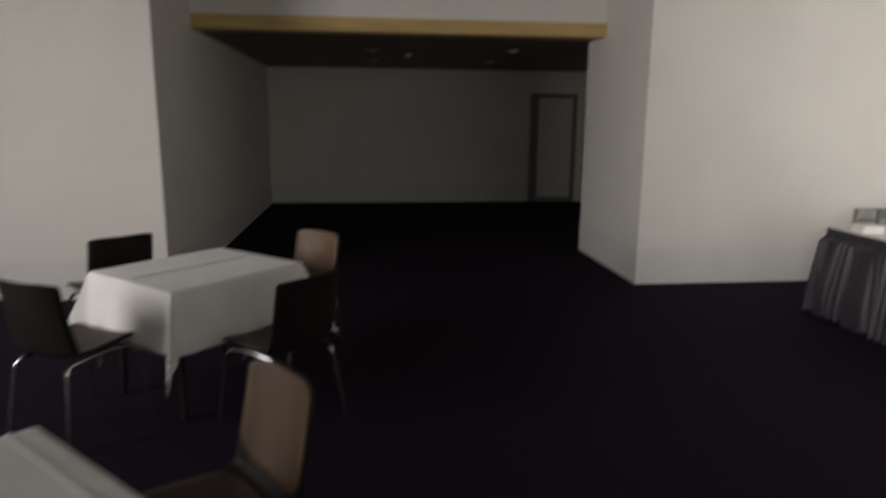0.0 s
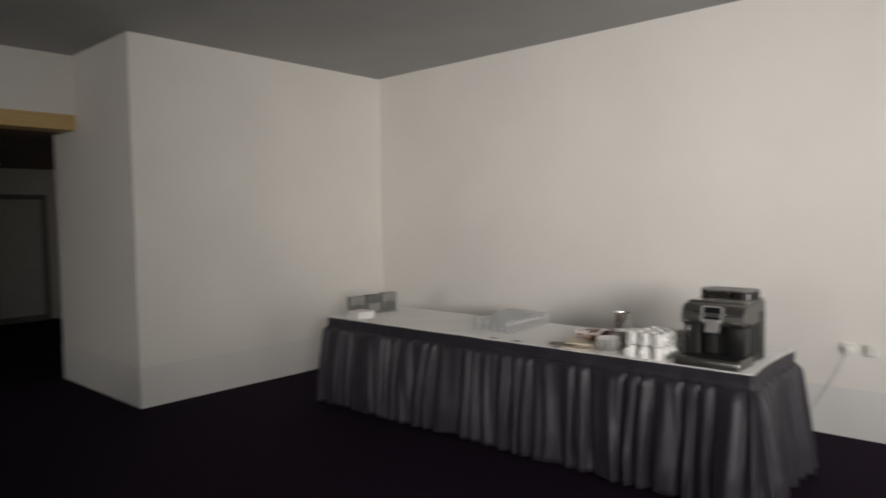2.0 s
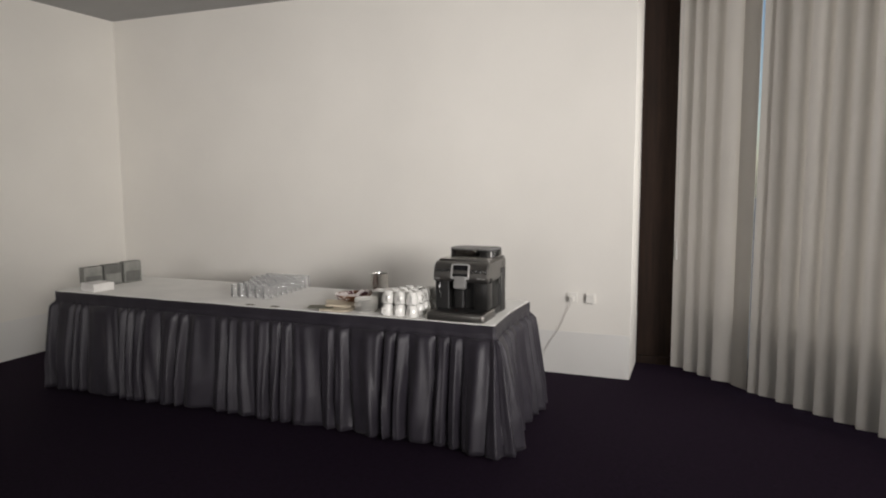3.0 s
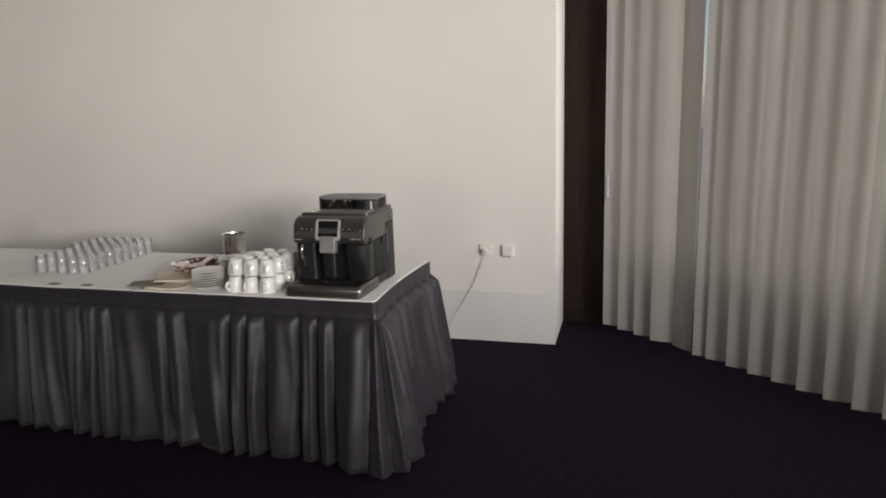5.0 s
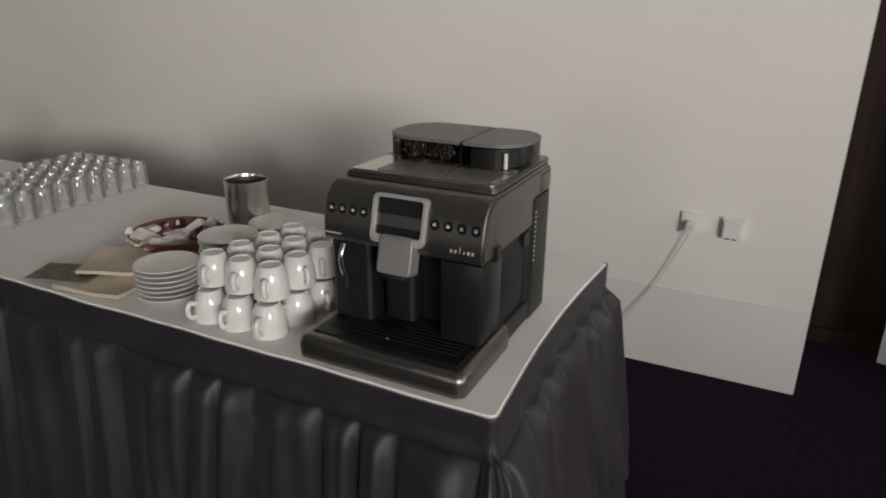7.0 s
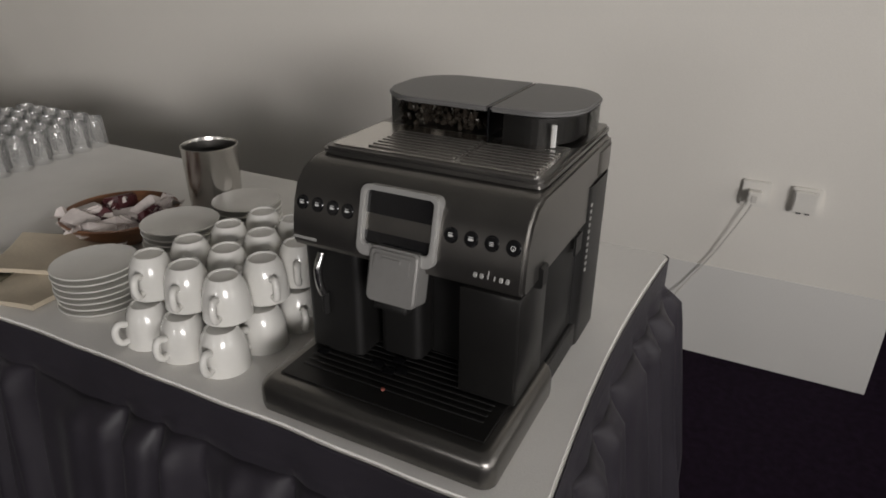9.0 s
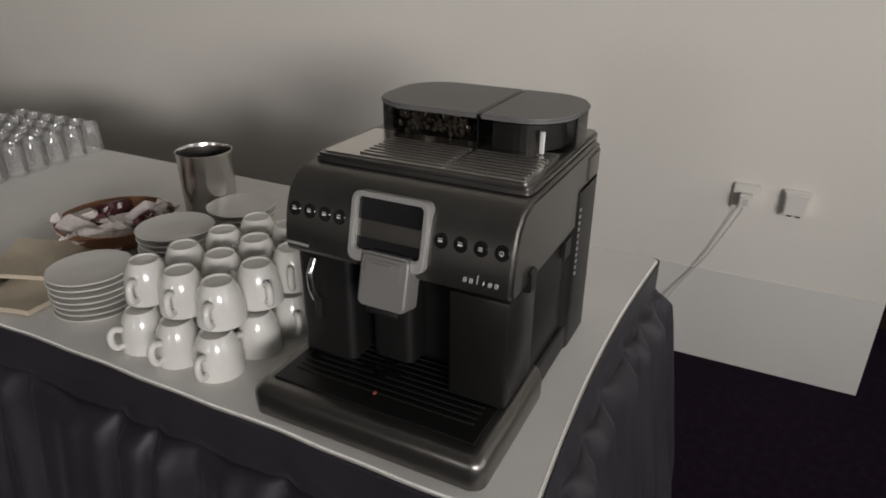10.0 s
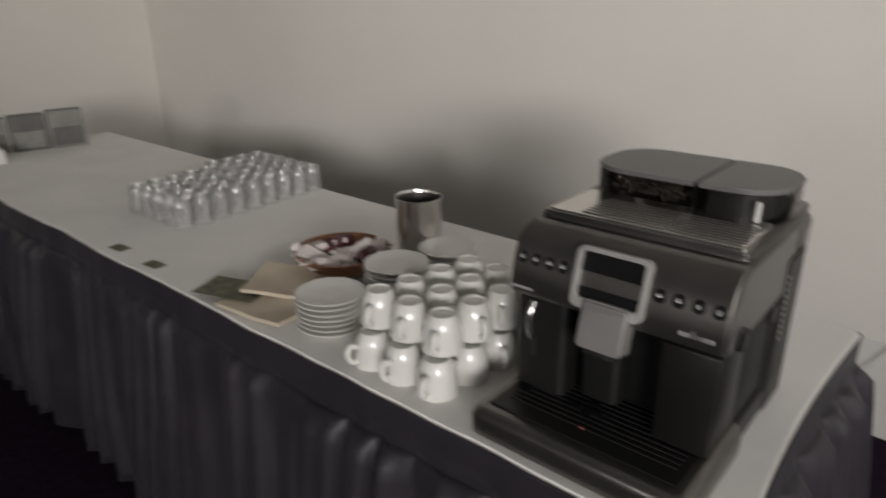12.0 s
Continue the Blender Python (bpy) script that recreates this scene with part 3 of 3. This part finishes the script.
for name, first, last, label in (("band", 0, 5, "flat dark heading band"), ("drape", 4, 30, "gathered hanging folds")):
    ob = part(name, skirt_mesh(first, last), SKIRTCLOTH, skirt, label, smooth=80)
    fab = ob.modifiers.new("thickness", "SOLIDIFY")
    fab.thickness, fab.offset = 0.0015, -1

# ---- coffee machine ----
CM = thing("coffee_machine", pose(3.978, 1.929, TOP + 0.001), "dark graphite bean-to-cup coffee machine with a clear bean hopper", "coffee machine")
W = 0.174
head_side = [(0.086, 0.222), (0.080, 0.235), (0.082, 0.262), (0.088, 0.290), (0.098, 0.314), (0.116, 0.332), (0.140, 0.340), (0.46, 0.340), (0.462, 0.222)]
part("head", prism(head_side, -W, W, "y", 0.006, 3), BODYMET, CM, "brushed graphite metal front and sides", smooth=35)
part("body", box((0.185, -W + 0.008, 0.04), (0.465, W - 0.008, 0.224), 0.006), BLACKPL, CM, smooth=35)
part("rear_column", prism(round_rect(0.33, -W - 0.003, 0.472, W + 0.003, 0.03), 0.002, 0.285, "z", 0.003), BLACKPL, CM, smooth=40)
part("rear_shoulder", prism(round_rect(0.37, -W - 0.003, 0.475, W + 0.003, 0.03), 0.285, 0.33, "z", 0.004), BODYMET, CM, smooth=40)
for k in range(11):
    part("vent_slot", box((0.36 - 0.003, -W - 0.0042, 0.14 + k * 0.011), (0.363, -W - 0.0025, 0.145 + k * 0.011)), SILVER, CM)
# drip tray with its grid


def tray_mesh():
    """The tray: a rounded plan, drawn in towards its foot and its rolled upper lip."""
    bm = bmesh.new()
    rings = []
    for z, inset in ((0.0, 0.006), (0.004, 0.001), (0.012, 0.0), (0.032, 0.0), (0.040, 0.0015), (0.046, 0.005), (0.0495, 0.010), (0.051, 0.016), (0.0505, 0.024)):
        plan = round_rect(-0.016 + inset, -W - 0.010 + inset, 0.22, W + 0.010 - inset, 0.019 - inset * 0.5, 6)
        rings.append([bm.verts.new((x - 0.012 * max(0, 1 - (y / W) ** 2) * (x < 0.05), y, z)) for x, y in plan])
    n = len(rings[0])
    for a, b in zip(rings, rings[1:]):
        for k in range(n):
            bm.faces.new((a[k], a[(k + 1) % n], b[(k + 1) % n], b[k]))
    bm.faces.new(rings[0][::-1])
    bm.faces.new(rings[-1])
    bmesh.ops.recalc_face_normals(bm, faces=bm.faces)
    return bm


part("drip_tray", tray_mesh(), BODYMET, CM, "graphite drip tray with a rounded front lip", smooth=35)
part("base", box((0.16, -W, 0.004), (0.46, W, 0.05), 0.004), BLACKPL, CM)
grid = part("drip_grid", box((0.012, -W + 0.014, 0.0512), (0.184, W - 0.014, 0.0535), 0.0015), DRAWERMET, CM)
for k in range(11):
    x = 0.044 + 0.0125 * k
    part("grid_bar", box((x, -W + 0.03, 0.0535), (x + 0.005, W - 0.03, 0.0555), 0.001), BLACKPL, grid)
for x, y in ((0.085, 0.035), (0.085, -0.005), (0.105, 0.012), (0.075, 0.012), (0.075, 0.125), (0.10, 0.13)):
    part("drain_hole", box((x, y, 0.0556), (x + 0.014, y + 0.018, 0.0566), 0.0002, 1), GLOSSBLACK, grid)
part("float_button", lathe([(0, 0.0585), (0.0028, 0.058), (0.003, 0.0556)], 12, at=(0.042, 0.006, 0)), REDDOT, grid, "small red float indicator")
# recess between the tray and the head
part("side_column", prism(round_rect(0.096, 0.075, 0.19, W - 0.006, 0.012), 0.052, 0.222, "z", 0.002), BLACKPL, CM, smooth=40)
part("grounds_drawer", box((0.088, -W + 0.004, 0.055), (0.19, -0.084, 0.220), 0.006), DRAWERMET, CM, "dark grounds drawer front", smooth=40)
part("back_wall", box((0.160, -0.084, 0.052), (0.19, 0.075, 0.222), 0.003), BLACKPL, CM)
part("brew_block", prism(round_rect(0.118, -0.012, 0.165, 0.058, 0.014), 0.06, 0.222, "z", 0.002), BLACKPL, CM, smooth=40)
part("steam_lever", tube(bend([(0.092, 0.132, 0.215), (0.082, 0.133, 0.195), (0.083, 0.133, 0.17), (0.089, 0.132, 0.152)], 5), 0.0062, 10), CHROME, CM, "polished chrome lever", smooth=50)
part("steam_nozzle", tube([(0.094, 0.132, 0.152), (0.094, 0.132, 0.118)], 0.006, 10), BLACKPL, CM)
# display and spout, leaning back with the front
TILT = pose(0.079, 0.0, 0.243, 0, 14, 0)


def leaning(name, bm, material, label="", parent=None, smooth=40):
    ob = part(name, bm, material, parent or CM, label, smooth)
    if parent is None:
        ob.matrix_basis = TILT
    return ob


def ring(outer, inner, lo, hi):
    bm = bmesh.new()
    loops = [[bm.verts.new((x, y, z)) for y, z in o] for x, o in ((lo, outer), (hi, outer), (hi, inner), (lo, inner))]
    n = len(outer)
    for a, b in zip(loops, loops[1:] + loops[:1]):
        for k in range(n):
            bm.faces.new((a[k], a[(k + 1) % n], b[(k + 1) % n], b[k]))
    bmesh.ops.recalc_face_normals(bm, faces=bm.faces)
    bmesh.ops.bevel(bm, geom=[e for e in bm.edges if e.calc_face_angle(0) > radians(60)], offset=0.002, segments=2, affect="EDGES")
    return bm


DY0, DY1 = -0.057, 0.060
display = leaning("display_frame", ring(round_rect(DY0, -0.004, DY1, 0.090, 0.013), round_rect(DY0 + 0.009, 0.012, DY1 - 0.009, 0.083, 0.007), 0.012, -0.010), SILVER, "satin silver display surround")
leaning("screen", prism(round_rect(DY0 + 0.008, 0.011, DY1 - 0.008, 0.084, 0.007), -0.002, 0.004, "x"), GLOSSBLACK, "dark glossy screen, switched off", display)
leaning("spout", prism(round_rect(-0.040, -0.060, 0.034, 0.014, 0.009), -0.017, 0.020, "x", 0.004, 3), SPOUTGREY, "pale grey height-adjustable spout")
leaning("spout_ridge", prism(round_rect(-0.030, -0.018, 0.024, 0.006, 0.005), -0.0195, -0.017, "x", 0.001), SPOUTGREY)
leaning("spout_grip", prism(round_rect(-0.016, -0.003, 0.012, 0.002, 0.002), -0.0215, -0.0195, "x"), SPOUTGREY)
leaning("nozzle", box((-0.012, -0.028, -0.070), (0.006, 0.022, -0.06), 0.003), BLACKPL)
for y in (0.155, 0.130, 0.105, 0.081, -0.073, -0.1005, -0.128, -0.156):
    z = 0.047 if y > 0 else 0.045
    b = leaning("button", lathe([(0, 0.006), (0.0085, 0.006), (0.0105, 0.004), (0.011, -0.004), (0, -0.004)], 20), GLOSSBLACK)
    b.matrix_basis = TILT @ pose(0.002, y, z, 0, -90, 0)
    # a small cup with its handle and a line under it, or three lines, or a ring with a bar
    marks = ((-0.0012, -0.0030, 0.0016, 0.0022), (-0.0004, 0.0022, 0.0010, 0.0036), (-0.0034, -0.0034, -0.0026, 0.0030))
    if y in (-0.128,):
        marks = ((-0.0024, -0.0028, -0.0015, 0.0028), (-0.0004, -0.0028, 0.0005, 0.0028), (0.0016, -0.0028, 0.0025, 0.0028))
    for q in marks if y != -0.156 else ((-0.0002, -0.0005, 0.0036, 0.0005),):
        part("icon", box((-q[2], -q[3], 0.0058), (-q[0], -q[1], 0.0063)), ICON, b)
    if y == -0.156:
        part("icon", lathe([(0.0024, 0.0058), (0.0024, 0.0063), (0.0032, 0.0063), (0.0032, 0.0058)], 16), ICON, b)
for k, w in enumerate((0.005, 0.005, 0.0015, 0.002, 0.005, 0.005)):
    leaning("lettering", box((-0.0032, -0.112 - k * 0.0085 - w / 2, 0.0), (-0.0022, -0.112 - k * 0.0085 + w / 2, 0.0065 + 0.006 * (k == 2)), 0.0008, 1), SILVER)
leaning("lettering", box((-0.0022, 0.128, -0.004), (-0.001, 0.166, 0.0)), SILVER)
# cup warmer
tray = part("cup_tray", prism(round_rect(0.150, -W + 0.006, 0.470, W - 0.008, 0.014), 0.339, 0.352, "z", 0.004), BODYMET, CM, "brushed metal cup warmer", smooth=40)
part("tray_plate", prism(round_rect(0.162, -W + 0.018, 0.30, W - 0.020, 0.006), 0.352, 0.354, "z"), STEEL, tray)
for k in range(8):
    x = 0.172 + 0.0125 * k
    part("tray_slat", box((x, -W + 0.024, 0.3538), (x + 0.0055, -0.042, 0.3565), 0.001), STEEL, tray)
    part("tray_slat", box((x, -0.034, 0.3538), (x + 0.0055, 0.10, 0.3565), 0.001), STEEL, tray)
# bean hopper
HX0, HX1, HL, HR, SPLIT = 0.270, 0.460, 0.153, -0.166, -0.038


def stadium(x0, x1, flat, end, r):
    """Plan with one flat side and one rounded end along y."""
    s = 1 if end > flat else -1
    pts = [(x0, flat)]
    for k in range(11):
        a = radians(90 * k / 10)
        pts.append((x0 + r - r * math.cos(a), end - s * r + s * r * math.sin(a)))
    for k in range(11):
        a = radians(90 * k / 10)
        pts.append((x1 - r + r * math.sin(a), end - s * r + s * r * math.cos(a)))
    pts.append((x1, flat))
    return list(dict.fromkeys((round(x, 5), round(y, 5)) for x, y in pts))


for name, end, flat, wall_mat in (("bean_hopper", HL, SPLIT, SMOKE), ("water_tank", HR, SPLIT - 0.003, SMOKE)):
    plan = stadium(HX0, HX1, flat, end, 0.075)
    hop = part(name, prism(plan, 0.352, 0.398, "z"), wall_mat, CM, "clear smoked container", smooth=40)
    lid = part("lid", prism([(HX0 - 0.002 + (x - HX0) * 1.02, y + 0.002 * (1 if y > flat else -1) * (abs(y - flat) > 0.02)) for x, y in plan], 0.3985, 0.406, "z", 0.003), LIDGREY, hop, "matt grey lid", smooth=40)
    s = 1 if end > flat else -1
    inner = stadium(HX0 + 0.018, HX1 - 0.016, flat + s * 0.014, end - s * 0.018, 0.06)
    if name == "bean_hopper":
        bm = bmesh.new()
        brng = random.Random(11)
        for k in range(230):
            c = (brng.uniform(HX0 + 0.03, HX1 - 0.03), brng.uniform(flat + 0.02, end - 0.03), 0.357 + brng.random() ** 1.4 * 0.030)
            bmesh.ops.create_icosphere(bm, subdivisions=1, radius=0.0055, matrix=pose(*c, brng.uniform(0, 90), brng.uniform(0, 90), 0) @ Matrix.Diagonal((1.5, 1, 0.8, 1)))
        part("beans", bm, BEANS, hop, "dark roasted coffee beans")
    else:
        part("inner_cup", prism(inner, 0.354, 0.392, "z"), BLACKPL, hop)
        part("catch", box((HX0 + 0.012, end + 0.03, 0.356), (HX0 + 0.016, end + 0.037, 0.388), 0.001), ICON, hop)
part("hopper_seam", box((HX0 - 0.001, SPLIT - 0.0028, 0.352), (HX1, SPLIT - 0.0004, 0.4055)), GLOSSBLACK, CM)
part("side_panel_seam", box((0.30, -W - 0.0012, 0.19), (0.33, -W + 0.002, 0.22)), BLACKPL, CM)
part("side_knob", prism(round_rect(-W - 0.006, 0.215, -W + 0.01, 0.245, 0.004), 0.135, 0.155, "x"), BLACKPL, CM)


# ---- cups and saucers ----
def coffee_cup(m):
    c = thing("coffee_cup", m, "white porcelain coffee cup standing upside down", "cup", "stacked coffee cups")
    prof = [(0, 0.069), (0.021, 0.069), (0.0225, 0.0715), (0.0245, 0.0715), (0.0265, 0.068), (0.0315, 0.058), (0.0365, 0.040), (0.0385, 0.020), (0.0395, 0.001), (0.0385, 0.0), (0.0370, 0.002), (0.0355, 0.020), (0.0335, 0.040), (0.0285, 0.058), (0, 0.063)]
    part("body", lathe(prof, 26), PORCELAIN, c, smooth=35)
    hand = bend([(0.037, 0, 0.052 - 0.006), (0.049, 0, 0.050), (0.056, 0, 0.041), (0.0555, 0, 0.026), (0.048, 0, 0.016), (0.037, 0, 0.016)], 4)
    part("handle", tube(hand, 0.0060, 8), PORCELAIN, c, smooth=50)
    return c


crng = random.Random(7)
cup = None
for layer in range(2):
    for i in range(4):
        for j in range(3):
            x = 4.022 + 0.078 * i + 0.030 * layer + crng.uniform(-0.003, 0.003)
            y = 2.232 + 0.081 * j - 0.012 * i + 0.012 * layer + crng.uniform(-0.003, 0.003)
            turn = (186 if layer == 0 else 212) + 12 * i + crng.uniform(-22, 22)
            m = pose(x, y, TOP + 0.0725 * layer, 0, 0, turn)
            if cup is None:
                cup = coffee_cup(m)
            else:
                copy_thing(cup, m)


def saucer(m):
    s = part("saucer", lathe([(0, 0.004), (0.030, 0.004), (0.036, 0.0), (0.040, 0.0), (0.048, 0.004), (0.074, 0.0105), (0.0755, 0.012), (0.074, 0.0135), (0.046, 0.0075), (0.028, 0.007), (0, 0.007)], 36), PORCELAIN, None, smooth=50)
    s.matrix_world = m
    return tagged(s, "white porcelain saucer in a stack beside the cups", "saucer", "stacked saucers")


plate = None
for x, y, count in ((4.066, 2.572, 7), (4.235, 2.535, 9), (4.428, 2.545, 7)):
    for k in range(count):
        m = pose(x + crng.uniform(-0.002, 0.002), y + crng.uniform(-0.002, 0.002), TOP + 0.0005 + 0.0122 * k)
        if plate is None:
            plate = saucer(m)
        else:
            copy_thing(plate, m)

# steel tumbler
tum = thing("steel_cup", pose(4.467, 2.676, TOP), "tall brushed stainless steel cup, open at the top", "cup")
part("body", lathe([(0, 0.0), (0.056, 0.0), (0.058, 0.003), (0.063, 0.182), (0.0645, 0.186), (0.062, 0.187), (0.0605, 0.182), (0.055, 0.006), (0, 0.006)], 40), STEEL, tum, smooth=40)
# darker lining carries the shade inside the cup
part("inside", lathe([(0.0595, 0.180), (0.0538, 0.010), (0, 0.010)], 40), CUPINSIDE, tum, "inside lining, its shade put into a dark colour", smooth=40)

# bowl of sweets
bowl = thing("wooden_bowl", pose(4.288, 2.785, TOP), "shallow brown wooden bowl full of wrapped sweets", "bowl")
part("body", lathe([(0, 0.0), (0.05, 0.0), (0.062, 0.004), (0.098, 0.032), (0.124, 0.064), (0.123, 0.067), (0.118, 0.065), (0.092, 0.034), (0.056, 0.010), (0, 0.009)], 40), BOWLWOOD, bowl, smooth=45)


def sweet_mesh(seed):
    r = random.Random(seed)
    bm = prism(round_rect(-0.023, -0.014, 0.023, 0.014, 0.006, 2), -0.009, 0.009, "z", 0.003, 2)
    for s in (-1, 1):
        mid = bm.verts.new((s * 0.021, 0, 0))
        fan = [bm.verts.new((s * 0.038 + r.uniform(-0.003, 0.003), -0.014 + 0.0056 * k, r.uniform(-0.006, 0.006))) for k in range(6)]
        for a, b in zip(fan, fan[1:]):
            bm.faces.new((mid, a, b))
    return bm


kinds = {}
for k in range(22):
    pale = k % 4 != 1
    key = (pale, k % 3)
    ang, rad = crng.uniform(0, 6.283), 0.088 * math.sqrt(crng.random())
    z = TOP + 0.022 + 0.24 * rad + 0.016 * crng.random()
    m = pose(4.288 + rad * math.cos(ang), 2.785 + rad * math.sin(ang), z, crng.uniform(-38, 38), crng.uniform(-38, 38), crng.uniform(0, 360)) @ Matrix.Diagonal((1.25, 1.35, 1.3, 1))
    if key not in kinds:
        kinds[key] = tagged(part("wrapped_sweet", sweet_mesh(k), SWEETWHITE if pale else SWEETRED, None, smooth=30), "%s wrapped sweet lying in the wooden bowl" % ("white" if pale else "dark red"), "sweet", "sweets in the bowl")
        kinds[key].matrix_world = m
    else:
        copy_thing(kinds[key], m)


# folded paper and leaflet
def sheet_mesh(w, h, thick, curl, seed):
    bm = bmesh.new()
    n = 12
    top, low = [], []
    for i in range(n + 1):
        a, b = [], []
        for j in range(n + 1):
            x, y = w * (i / n - 0.5), h * (j / n - 0.5)
            z = curl * max(0, (i / n - 0.6) / 0.4) ** 2 + (0.006 if thick > 0.005 else 0.0025) * (0.6 + noise.noise(Vector((x * 11, y * 11, seed))))
            a.append(bm.verts.new((x, y, z + thick)))
            b.append(bm.verts.new((x, y, z)))
        top.append(a)
        low.append(b)
    for i in range(n):
        for j in range(n):
            bm.faces.new((top[i][j], top[i + 1][j], top[i + 1][j + 1], top[i][j + 1]))
            bm.faces.new((low[i][j], low[i][j + 1], low[i + 1][j + 1], low[i + 1][j]))
    for k in range(n):
        bm.faces.new((low[k][0], low[k + 1][0], top[k + 1][0], top[k][0]))
        bm.faces.new((top[k][n], top[k + 1][n], low[k + 1][n], low[k][n]))
        bm.faces.new((top[0][k], top[0][k + 1], low[0][k + 1], low[0][k]))
        bm.faces.new((low[n][k], low[n][k + 1], top[n][k + 1], top[n][k]))
    bmesh.ops.recalc_face_normals(bm, faces=bm.faces)
    return bm


for name, mat_, w, h, thick, curl, m, label, cat in (
        ("paper_napkin", PAPER, 0.13, 0.20, 0.010, 0.010, pose(4.03, 2.76, TOP, 0, 0, 8), "cream folded paper napkin at the table edge", "napkin"),
        ("leaflet", LEAFLET, 0.10, 0.17, 0.0015, 0.0, pose(4.02, 2.88, TOP + 0.016, 0, 0, 20), "dark printed leaflet lying on the napkins", "leaflet"),
        ("paper_napkin", PAPER, 0.15, 0.20, 0.009, 0.010, pose(4.125, 2.79, TOP + 0.015, 2, 0, 30), "cream folded paper napkin lying half open", "napkin")):
    ob = part(name, sheet_mesh(w, h, thick, curl, w), mat_, None, smooth=50)
    ob.matrix_world = m
    tagged(ob, label, cat)
for y in (3.22, 3.42):
    ob = part("paper_label", sheet_mesh(0.035, 0.06, 0.001, 0.0, y), LEAFLET, None)
    ob.matrix_world = pose(3.992, y, TOP - 0.001, 0, 0, 6)
    tagged(ob, "small dark paper label lying on the white cloth", "label", "small labels")


# ---- glasses ----
def tumbler(m):
    g = part("drinking_glass", lathe([(0, 0.083), (0.0245, 0.083), (0.0262, 0.0915), (0.027, 0.090), (0.0325, 0.0015), (0.0318, 0.0)], 22), TUMBLER, None, smooth=40)
    g.matrix_world = m
    return tagged(g, "clear glass tumbler standing upside down on the cloth", "glass", "rows of glasses")


tumb = None
for i in range(9):
    for j in range(5 if i < 5 else 6):
        m = pose(4.205 + 0.0675 * i + crng.uniform(-0.002, 0.002), 3.435 + 0.069 * j + 0.004 * i + crng.uniform(-0.002, 0.002), TOP + 0.0005, 0, 0, 0)
        if tumb is None:
            tumb = tumbler(m)
        else:
            copy_thing(tumb, m)

# tea boxes and napkin block at the far end
for k, (x, y, w, h, m_) in enumerate(((4.49, 4.985, 0.15, 0.175, TIN), (4.335, 5.03, 0.15, 0.165, TINDARK), (4.18, 5.07, 0.15, 0.16, TIN))):
    t = thing("tea_box", pose(x, y, TOP, 0, 0, -12), "grey-green card tea box with an open front", "box", "tea boxes")
    part("body", box((-w / 2, 0, 0), (w / 2, 0.07, h), 0.003), m_, t)
    part("front_flap", box((-w / 2 + 0.012, -0.004, 0.012), (w / 2 - 0.012, 0.0, h * 0.55), 0.002), TINDARK if m_ is TIN else TIN, t)
nap = thing("napkin_stack", pose(4.09, 4.93, TOP, 0, 0, -8), "block of white paper napkins in front of the tea boxes", "napkins")
for k in range(6):
    part("napkin", box((-0.085, -0.085, 0.010 * k), (0.085 - 0.001 * (k % 2), 0.085, 0.010 * k + 0.0092), 0.003, 1), CLOTH, nap)

# ---- wall sockets and cable ----
for k, y in enumerate((1.542, 1.398)):
    s = thing("wall_socket", pose(EAST, y, 0.632), ("white wall socket with a grey plug in it" if k == 0 else "white wall socket with a hinged cover"), "socket", "wall sockets")
    part("plate", prism(round_rect(-0.042, -0.042, 0.042, 0.042, 0.006), -0.014, 0.0, "x", 0.003), SOCKETPL, s, smooth=40)
    if k == 0:
        part("plug", prism(round_rect(-0.020, -0.026, 0.020, 0.016, 0.006), -0.048, -0.014, "x", 0.004), SOCKETPL, s, smooth=40)
        part("plug_face", box((-0.050, -0.008, -0.018), (-0.048, 0.008, 0.004), 0.0005, 1), CORD, s)
    else:
        part("cover", prism(round_rect(-0.034, -0.034, 0.034, 0.034, 0.005), -0.030, -0.014, "x", 0.004), SOCKETPL, s, smooth=40)
        for q in (-0.018, 0.006):
            part("cover_notch", box((-0.026, q, -0.0385), (-0.014, q + 0.014, -0.034)), BLACKPL, s)
cable = part("power_cable", tube(bend([(EAST - 0.035, 1.545, 0.605), (EAST - 0.03, 1.56, 0.56), (EAST - 0.02, 1.63, 0.40), (EAST - 0.03, 1.72, 0.24), (EAST - 0.10, 1.80, 0.08), (EAST - 0.25, 1.90, 0.010), (4.98, 2.0, 0.008)], 6), 0.0025, 8), CORD, None, smooth=50)
tagged(cable, "thin pale grey cable hanging from the socket to the floor", "cable")
